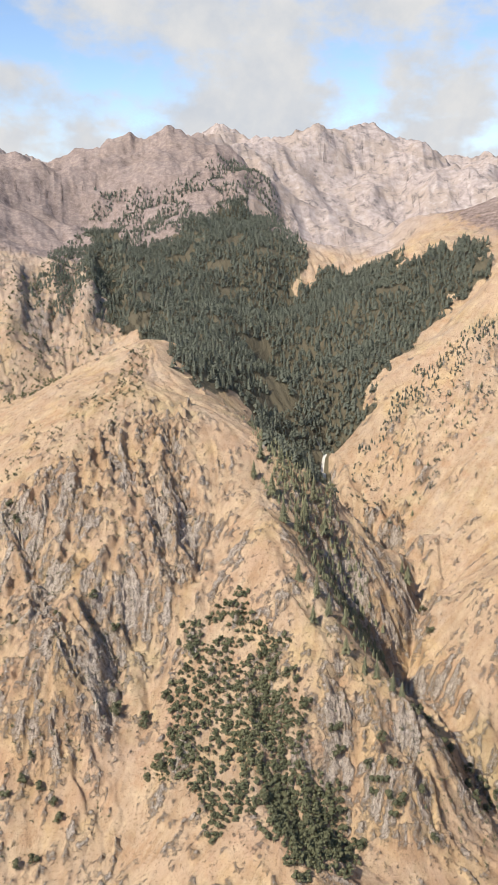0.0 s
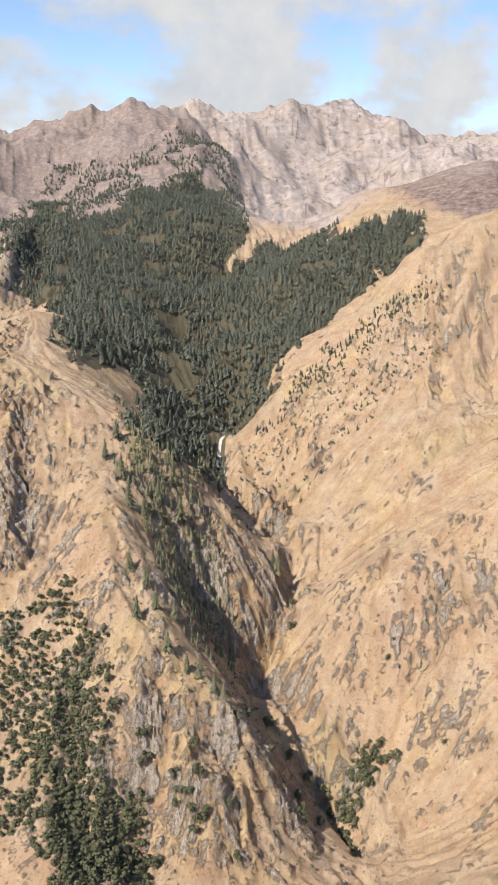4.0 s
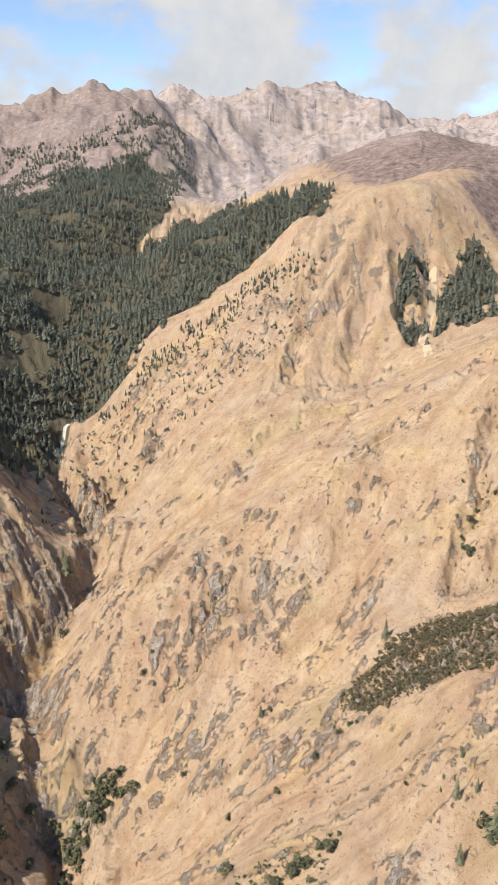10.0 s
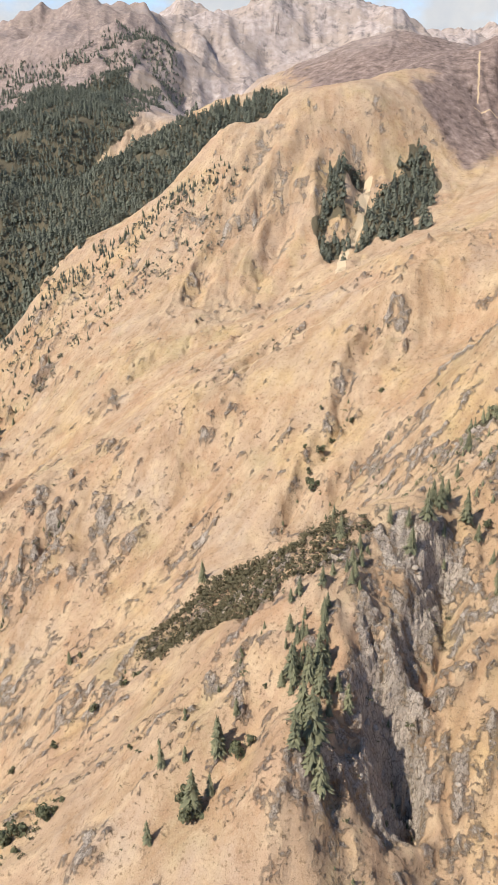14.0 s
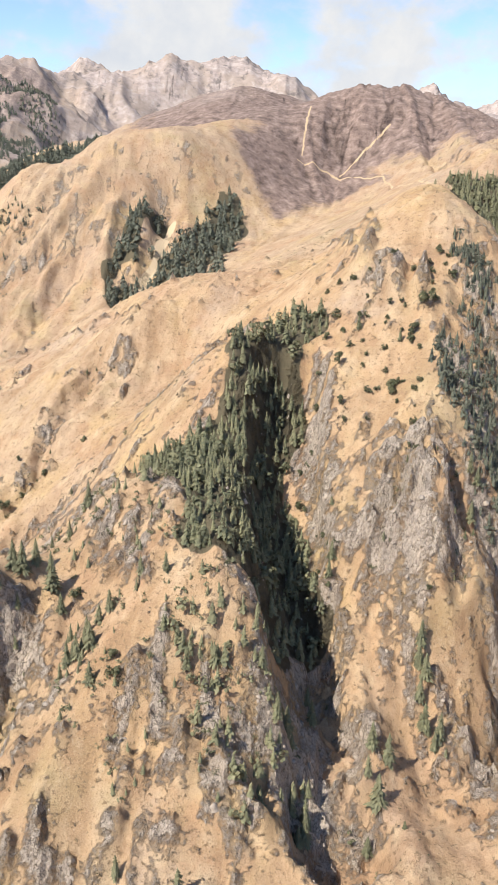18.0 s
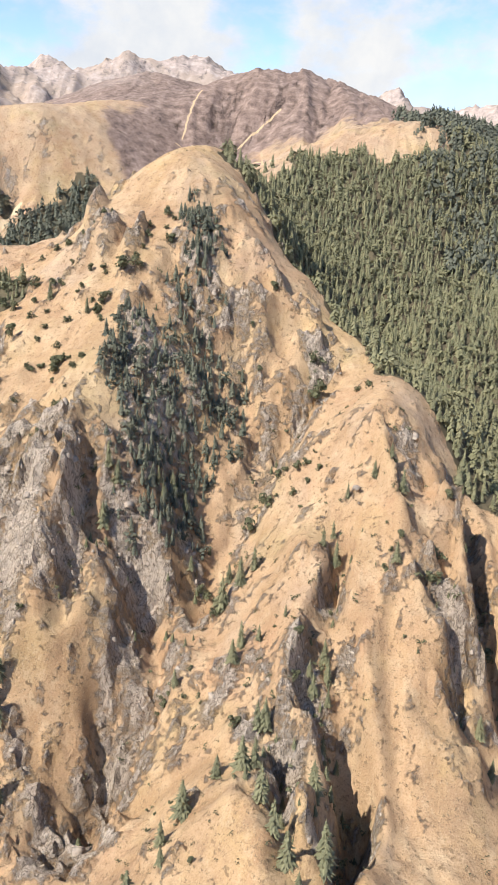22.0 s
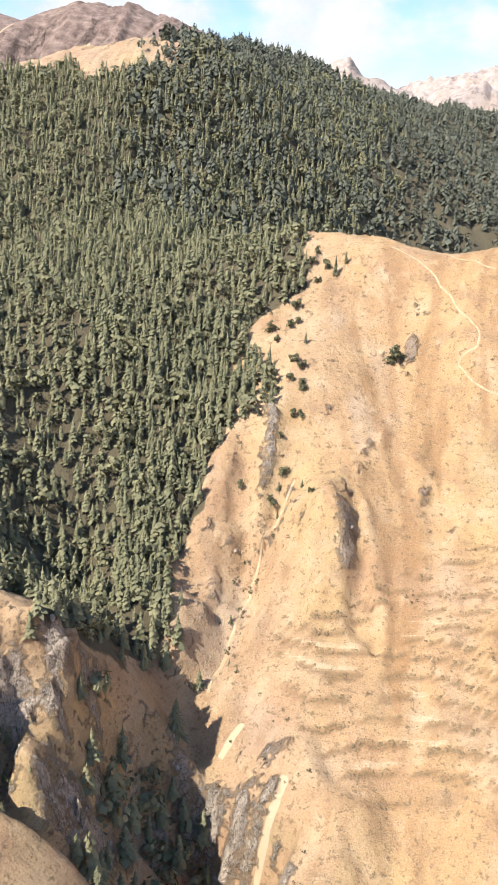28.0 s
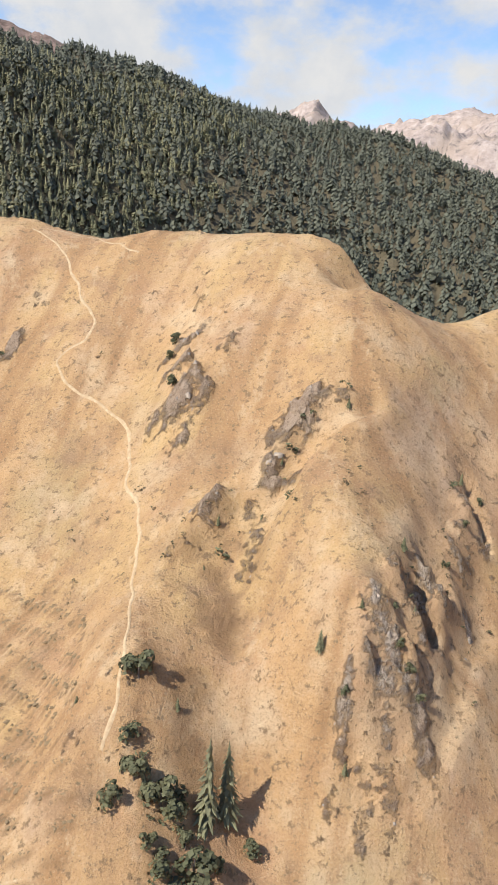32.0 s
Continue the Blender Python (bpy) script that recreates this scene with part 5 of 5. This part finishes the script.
FAR_FIRS = [shaggy_fir(rng, 22, 0.25, 0.125), shaggy_fir(rng, 20, 0.20, 0.12), shaggy_fir(rng, 18, 0.30, 0.13), oak_shape(rng, 4, 5, 0.32, 0.12)]
OAKS = [oak_shape(rng, 7, 16, 0.5, 0.105), oak_shape(rng, 6, 17, 0.42, 0.105), oak_shape(rng, 8, 14, 0.58, 0.105)]
LOW = [oak_shape(rng, 4, 12, 0.6), oak_shape(rng, 3, 12, 0.7)]
FIR_MESHES = [(mesh_from("fir_crown", *s, FIR), trunk_mesh("fir_trunk", 0.95, 0.018)) for s in NEAR_FIRS]
OAK_MESHES = [(mesh_from("oak_crown", *s, OAK), trunk_mesh("oak_trunk", 0.6, 0.03)) for s in NEAR_OAKS]


def tree(kind, x, y, height, label="", wide=1.0):
    """A tree that stands alone: an empty at its foot, with trunk and crown."""
    pairs = FIR_MESHES if kind == "fir_tree" else OAK_MESHES
    crown_mesh, stem_mesh = pairs[rng.randint(len(pairs))]
    root = tagged(new(kind), label or ("dark green fir tree on the dry grass slope" if kind == "fir_tree" else "dark green rounded oak tree on the dry slope"), "tree", "fir trees on the slopes" if kind == "fir_tree" else "oaks on the slopes")
    root.location = (x, y, float(ground_z(x, y)[0]) - 0.15)
    root.rotation_euler = (0, 0, rng.uniform(0, 6.28))
    root.scale = (height * wide, height * wide, height)
    for name, me in (("trunk", stem_mesh), ("crown", crown_mesh)):
        new(name, me).parent = root
    return root


def woods(name, label, shapes, mat, xs, ysite, heights, wides, category="woods"):
    """A stand of trees past counting, joined."""
    zsite = ground_z(xs, ysite) - 0.3
    pick = rng.randint(len(shapes), size=len(xs))
    turn = rng.uniform(0, 6.28, len(xs))
    vs, fs, start = [], [], 0
    for k, (verts, faces) in enumerate(shapes):
        sel = np.where(pick == k)[0]
        if not len(sel):
            continue
        c, s = np.cos(turn[sel])[:, None], np.sin(turn[sel])[:, None]
        vx, vy, vz = verts.T
        lean = rng.normal(0, 0.03, (len(sel), 2))
        h, w = heights[sel][:, None], (heights[sel] * wides[sel])[:, None]
        out = np.stack([xs[sel][:, None] + (c * vx - s * vy) * w + lean[:, :1] * vz * h, ysite[sel][:, None] + (s * vx + c * vy) * w + lean[:, 1:] * vz * h, zsite[sel][:, None] + vz * h], -1)
        tri = np.array(faces)
        vs.append(out.reshape(-1, 3))
        fs.append((tri[None] + (np.arange(len(sel)) * len(verts))[:, None, None] + start).reshape(-1, 3))
        start += len(sel) * len(verts)
    if not vs:
        return None
    v, f = np.concatenate(vs), np.concatenate(fs)
    me = bpy.data.meshes.new(name)
    me.vertices.add(len(v))
    me.vertices.foreach_set("co", v.astype(np.float32).ravel())
    me.loops.add(f.size)
    me.loops.foreach_set("vertex_index", f.astype(np.int32).ravel())
    me.polygons.add(len(f))
    me.polygons.foreach_set("loop_start", np.arange(0, f.size, 3, dtype=np.int32))
    me.materials.append(mat)
    me.update(calc_edges=True)
    return tagged(new(name, me), label, category, kind="stuff")


def scatter(poly, spacing, jitter=0.45, keep=1.0, patch=0.0, size=25.0, seed=1):
    """Uneven places within a zone; patch thins them in drifts."""
    p = np.array(poly, float)
    gx, gy = np.meshgrid(np.arange(p[:, 0].min(), p[:, 0].max(), spacing), np.arange(p[:, 1].min(), p[:, 1].max(), spacing))
    gx, gy = gx + spacing * rng.uniform(-jitter, jitter, gx.shape), gy + spacing * rng.uniform(-jitter, jitter, gy.shape)
    ok = inside(poly, *ragged(gx, gy)) & (rng.uniform(size=gx.shape) < keep) & (fractal(gx, gy, size, 2, seed) > patch - 0.9)
    return gx[ok], gy[ok]


def stand(zone, label, shapes, mat, spacing, low, high, keep=1.0, patch=0.0, size=25.0, wide=1.0, category="woods", name=""):
    xs, yy_ = scatter(ZONES[zone] if isinstance(zone, str) else zone, spacing, keep=keep, patch=patch, size=size, seed=len(label))
    return woods(name or "woods", label, shapes, mat, xs, yy_, rng.uniform(low, high, len(xs)), rng.uniform(0.85, 1.2, len(xs)) * wide, category)


stand("valley_wood_east", "dense dark fir forest on the far valley side", FAR_FIRS, DARK_FIR, 6.0, 7, 14, patch=0.12, size=60)
stand("valley_wood_west", "dense dark fir forest in the shaded valley", FAR_FIRS, DARK_FIR, 7.0, 7, 15, patch=0.55, size=60)
stand("valley_wood_upper", "sparse dark firs thinning up the mountain", FAR_FIRS, DARK_FIR, 8.0, 6, 12, patch=0.75, size=70)
stand("gorge_trees", "firs along the rocky gorge", FIRS, FIR, 5.0, 4, 8.5, patch=0.6, size=18)
stand("knob_wood_large", "dark fir wood in the hollow", FAR_FIRS, DARK_FIR, 6, 8, 13)
stand("knob_wood_small", "dark fir wood beside the pale scree", FAR_FIRS, DARK_FIR, 6, 8, 13, patch=0.3)
stand("great_wood", "dense green fir forest covering the mountainside", FIRS, FIR, 3.55, 3.4, 9.5, patch=0.0, size=35)
stand([(760, 800), (1500, 800), (1700, 1290), (900, 1290), (760, 1080)], "dark fir forest on the ridge behind the crest", FAR_FIRS, DARK_FIR, 7.2, 7, 13, patch=0.1, size=50)
stand("great_wood_gap", "green fir forest below the grass spur", FIRS, FIR, 3.4, 4, 9.5, patch=0.0, size=30)
stand("gully_wood", "fir wood filling the steep gully", FIRS, FIR, 3.8, 4, 9, patch=0.45, size=16)
stand("gully_wood_low", "scattered firs on the gully rocks", FIRS, FIR, 4.5, 3.5, 8, patch=0.75, size=15)
stand("spur_strip", "strip of dark firs in the spur's gully", FIRS, DARK_FIR, 3.2, 2.5, 6.5, patch=0.35, size=14)
stand("oak_grove", "grove of dark rounded oaks with grass between", OAKS, OAK, 3.5, 1.8, 5.6, patch=0.36, size=20, wide=1.1, category="grove")
stand("oak_core", "dense dark core of the oak grove", OAKS, OAK, 3.2, 2.2, 5.8, patch=0.42, size=16, wide=1.1, category="grove")
stand("gorge_wall_wood", "dark firs clinging to the gorge wall", FIRS, FIR, 4.6, 3.5, 8, patch=0.45, size=16)
stand("meadow_grove", "dense dark grove on the low meadow", OAKS + FIRS[3:4], OAK, 3.4, 2.5, 5.5, patch=0.15, category="grove")
stand("meadow_low_bushes", "dark bushes at the foot of the meadow", LOW + OAKS[:1], OAK, 4.0, 1.8, 4.0, patch=0.4, size=14, category="bushes")
stand("spur_crest_wood", "dark firs just below the spur's crest", FIRS, DARK_FIR, 3.6, 3, 6, patch=0.2, size=16)
stand("spur_face_wood", "dark firs in the hollow of the spur's face", FIRS, DARK_FIR, 3.6, 3, 6.5, patch=0.4, size=14)
stand("buttress_crest_wood", "firs along the buttress crest", FIRS, FIR, 4.0, 3, 7, patch=0.3, size=14)
stand("side_gorge_wood", "tall firs in the shaded side gorge", FIRS, FIR, 4.6, 6, 11, patch=0.15, size=18)
stand("thicket", "dense mixed thicket in the grass hollow", LOW + FIRS[4:], SHRUB, 2.1, 1.8, 4.6, patch=0.0, wide=1.2, category="thicket")
stand("left_ridge_trees", "scattered bushes along the grass ridge", LOW, OAK, 7, 3, 6, patch=0.5, category="bushes")
stand("rock_wall_trees", "scattered dark bushes on the rock wall", LOW, OAK, 11, 4, 8, patch=0.5, category="bushes")

for zone, kind, spacing, low, high, patch in (("buttress_trees", "fir_tree", 6, 5, 9, 0.6), ("buttress_wood", "fir_tree", 4.5, 4, 8.5, 0.3), ("buttress_slot_wood", "fir_tree", 4.5, 4, 7, 0.3), ("buttress_clump", "fir_tree", 5, 4, 7, 0.4), ("spur_scatter", "oak_tree", 8, 2, 4, 0.75), ("spur_rib_trees", "fir_tree", 6, 3.5, 6.5, 0.6),
                                              ("rib_trees_d", "fir_tree", 7, 3, 6, 0.7), ("gorge_pines", "fir_tree", 5.5, 7, 12, 0.5), ("great_wood_edge", "oak_tree", 6, 2.5, 5, 0.5), ("west_trees", "fir_tree", 11, 3.5, 8, 0.95), ("west_low", "oak_tree", 6, 4, 7, 0.3)):
    for x, y in zip(*scatter(ZONES[zone], spacing, patch=patch, size=20, seed=len(zone))):
        tree(kind, x, y, rng.uniform(low, high))

for x, y, h in LONE_FIRS:
    tree("fir_tree", x, y, 0.82 * h)
for x, y, h in LONE_OAKS:
    tree("oak_tree", x, y, min(0.62 * h, 7.5), wide=1.1)
for x, y, h in POPLARS:
    tree("fir_tree", x, y, 0.78 * h, "tall narrow dark conifer beside the hollow's bushes", 0.62)
for x, y, h in SHRUBS:
    tree("oak_tree", x, y, h, "olive green bush in the hollow", 1.2)

# ---- bushes in the gullies ----
gx_, gy_ = [], []
for name, depth, wide, line in CREASES:
    if depth >= 2.5 and line[0][1] < 800 and not name.endswith("_e"):
        for (ax, ay), (bx, by) in zip(line, line[1:]):
            for k in np.arange(0, 1, 2.6 / (math.hypot(bx - ax, by - ay) + 0.1)):
                if rng.uniform() < 0.62:
                    gx_.append(ax + (bx - ax) * k + rng.normal(0, 0.55 * wide))
                    gy_.append(ay + (by - ay) * k + rng.normal(0, 0.35 * wide))
gx_, gy_ = np.array(gx_), np.array(gy_)
woods("gully_bushes", "dark bushes and small firs along the gullies", LOW + FIRS[:2], OAK, gx_, gy_, rng.uniform(0.9, 3.4, len(gx_)), rng.uniform(0.9, 1.4, len(gx_)), "bushes")
stand("buttress_scatter", "scattered bushes and firs on the rocky buttress", LOW + FIRS[:2], FIR, 4.2, 1.2, 4.6, patch=0.85, size=14, category="bushes")
stand("spur_d_scatter", "scattered small bushes on the rocky spur", LOW, OAK, 6.5, 0.8, 2.6, patch=0.85, size=12, category="bushes")
stand("gorge_scatter", "bushes on the gorge walls", LOW, OAK, 6, 1.5, 4, patch=0.7, size=16, category="bushes")
stand("west_crest", "dark band of firs along the shoulder's crest", FIRS, DARK_FIR, 4.6, 3, 7, patch=0.3, size=18)
stand("west_slope", "small dark trees scattered over the rocky shoulder", LOW + LOW + FIRS[2:3], DARK_FIR, 7, 2.4, 6.5, patch=0.85, size=22, category="trees")
stand("left_scatter", "dark bushes on the spur's crags", LOW, OAK, 6.5, 1.2, 4.0, patch=0.85, size=16, category="bushes")

# ---- brush and stones past counting ----
bx, by = rng.uniform(-260, 1100, 44000), rng.uniform(380, 900, 44000)
drift = fractal(bx, by, 40, 3, 141) + 0.5 * fractal(bx, by, 9, 2, 142)
ok = (drift > 0.10 + 0.35 * (bx > 870)) & (bx > -0.33 * by - 20)
bx, by = bx[ok], by[ok]
TINY = [oak_shape(rng, 2, 5, 0.5), oak_shape(rng, 2, 6, 0.6), oak_shape(rng, 1, 7, 0.5)]
woods("brush", "scattered low dark brush on the dry slopes", TINY, SHRUB, bx, by, rng.uniform(0.35, 1.0, len(bx)) ** 2.2 * 2.0, rng.uniform(1.2, 2.0, len(bx)), "brush")


def block_shape(tall, wide):
    """A broken block of rock with uneven corners and a split top."""
    v = []
    for z, k in ((-0.5, 1.15), (0.12, 1.0), (0.5, 0.5)):
        turn = rng.uniform(0, 0.5)
        for i in range(5):
            a = turn + 1.2566 * i + rng.uniform(-0.3, 0.3)
            q = wide * k * rng.uniform(0.6, 1.2)
            v.append((q * math.cos(a), q * math.sin(a) * 0.7, tall * (z + rng.uniform(-0.14, 0.14))))
    f = []
    for ring in (0, 5):
        for i in range(5):
            j = (i + 1) % 5
            f += [(ring + i, ring + j, ring + 5 + j), (ring + i, ring + 5 + j, ring + 5 + i)]
    f += [(10, 11, 12), (10, 12, 13), (10, 13, 14)]
    return np.array(v), f


STONE, sn, sl, sb = material("stone", 0.92)
stone_pos = sn.new("ShaderNodeTexCoord").outputs["Object"]
sl.new(ramp(sn, sl, noise_tex(sn, sl, stone_pos, 0.6, 7, 0.7), [(0.3, (0.16, 0.145, 0.132)), (0.5, (0.31, 0.26, 0.215)), (0.72, (0.45, 0.37, 0.285))]), sb.inputs["Base Color"])
BLOCKS = [block_shape(0.8, 0.55), block_shape(0.9, 0.5), block_shape(0.7, 0.65), block_shape(1.1, 0.4), block_shape(0.6, 0.8)]
for count, low, high, floor in ((6000, 0.4, 1.1, 0.42), (1200, 1.0, 2.2, 0.56)):
    jj, ii = np.where((rock > floor) & (Y > 385) & (Y < 790) & (X > -0.33 * Y - 25) & (X < 1120))
    pick = rng.choice(len(jj), min(count, len(jj)), replace=False)
    sx, sy = X[jj[pick], ii[pick]] + rng.uniform(-1, 1, len(pick)), Y[jj[pick], ii[pick]] + rng.uniform(-1, 1, len(pick))
    woods("rock_blocks", "jagged grey rock blocks breaking out of the slope", BLOCKS, STONE, sx, sy, 1.0 * low + (high - low) * rng.uniform(0, 1, len(sx)) ** 2, rng.uniform(0.7, 1.4, len(sx)), "rocks")

# ---- dry-stone and earth banks of the old terraces ----
tx, ty = scatter(ZONES["terraces"], 0.5, seed=3)
cj, ci = cell_of(tx, ty)
on = (bank_earth[cj, ci] > 0.55) & (rng.uniform(size=len(tx)) < 0.75)
EARTH, en, el, eb = material("bank_earth", 0.95)
el.new(ramp(en, el, noise_tex(en, el, en.new("ShaderNodeTexCoord").outputs["Object"], 0.9, 6, 0.7), [(0.3, (0.12, 0.085, 0.05)), (0.7, (0.30, 0.22, 0.13))]), eb.inputs["Base Color"])
woods("terrace_banks", "low crumbling earth banks of old terraces", [block_shape(0.8, 0.7), block_shape(0.6, 0.9)], EARTH, tx[on], ty[on], rng.uniform(0.3, 0.75, on.sum()), rng.uniform(0.9, 1.7, on.sum()), "terraces")

# ---- sky bank: far clouds behind the range ----


def cloud_bank():
    m = bpy.data.materials.new("cloud")
    m.use_nodes = True
    n, l = m.node_tree.nodes, m.node_tree.links
    n.remove(n["Principled BSDF"])
    pos = n.new("ShaderNodeTexCoord").outputs["Object"]
    puff = noise_tex(n, l, pos, 0.0016, 9, 0.56, (1.0, 1.0, 1.7))
    split = n.new("ShaderNodeSeparateXYZ")
    l.new(pos, split.inputs[0])
    low = soft_step(n, l, split.outputs["Z"], 1500, 700)
    cover = math_node(n, l, "ADD", puff, math_node(n, l, "MULTIPLY", low, 0.16))
    thick = soft_step(n, l, cover, 0.43, 0.62)
    tone = ramp(n, l, noise_tex(n, l, pos, 0.004, 6, 0.6), [(0.3, (0.80, 0.85, 0.93)), (0.65, (1.0, 1.0, 1.0))])
    glow = n.new("ShaderNodeEmission")
    glow.inputs["Strength"].default_value = 0.56
    l.new(tone, glow.inputs[0])
    both = n.new("ShaderNodeMixShader")
    l.new(thick, both.inputs[0])
    l.new(n.new("ShaderNodeBsdfTransparent").outputs[0], both.inputs[1])
    l.new(glow.outputs[0], both.inputs[2])
    l.new(both.outputs[0], n["Material Output"].inputs[0])
    return m


turn, rise = np.meshgrid(np.radians(np.linspace(-75, 75, 60)), np.linspace(250, 3200, 12))
bank = tagged(sheet("backdrop", 500 + 3750 * np.sin(turn), 350 + 3750 * np.cos(turn), rise, cloud_bank(), {}), "white cumulus clouds over the far range", "clouds", kind="structure")
bank.visible_shadow = False
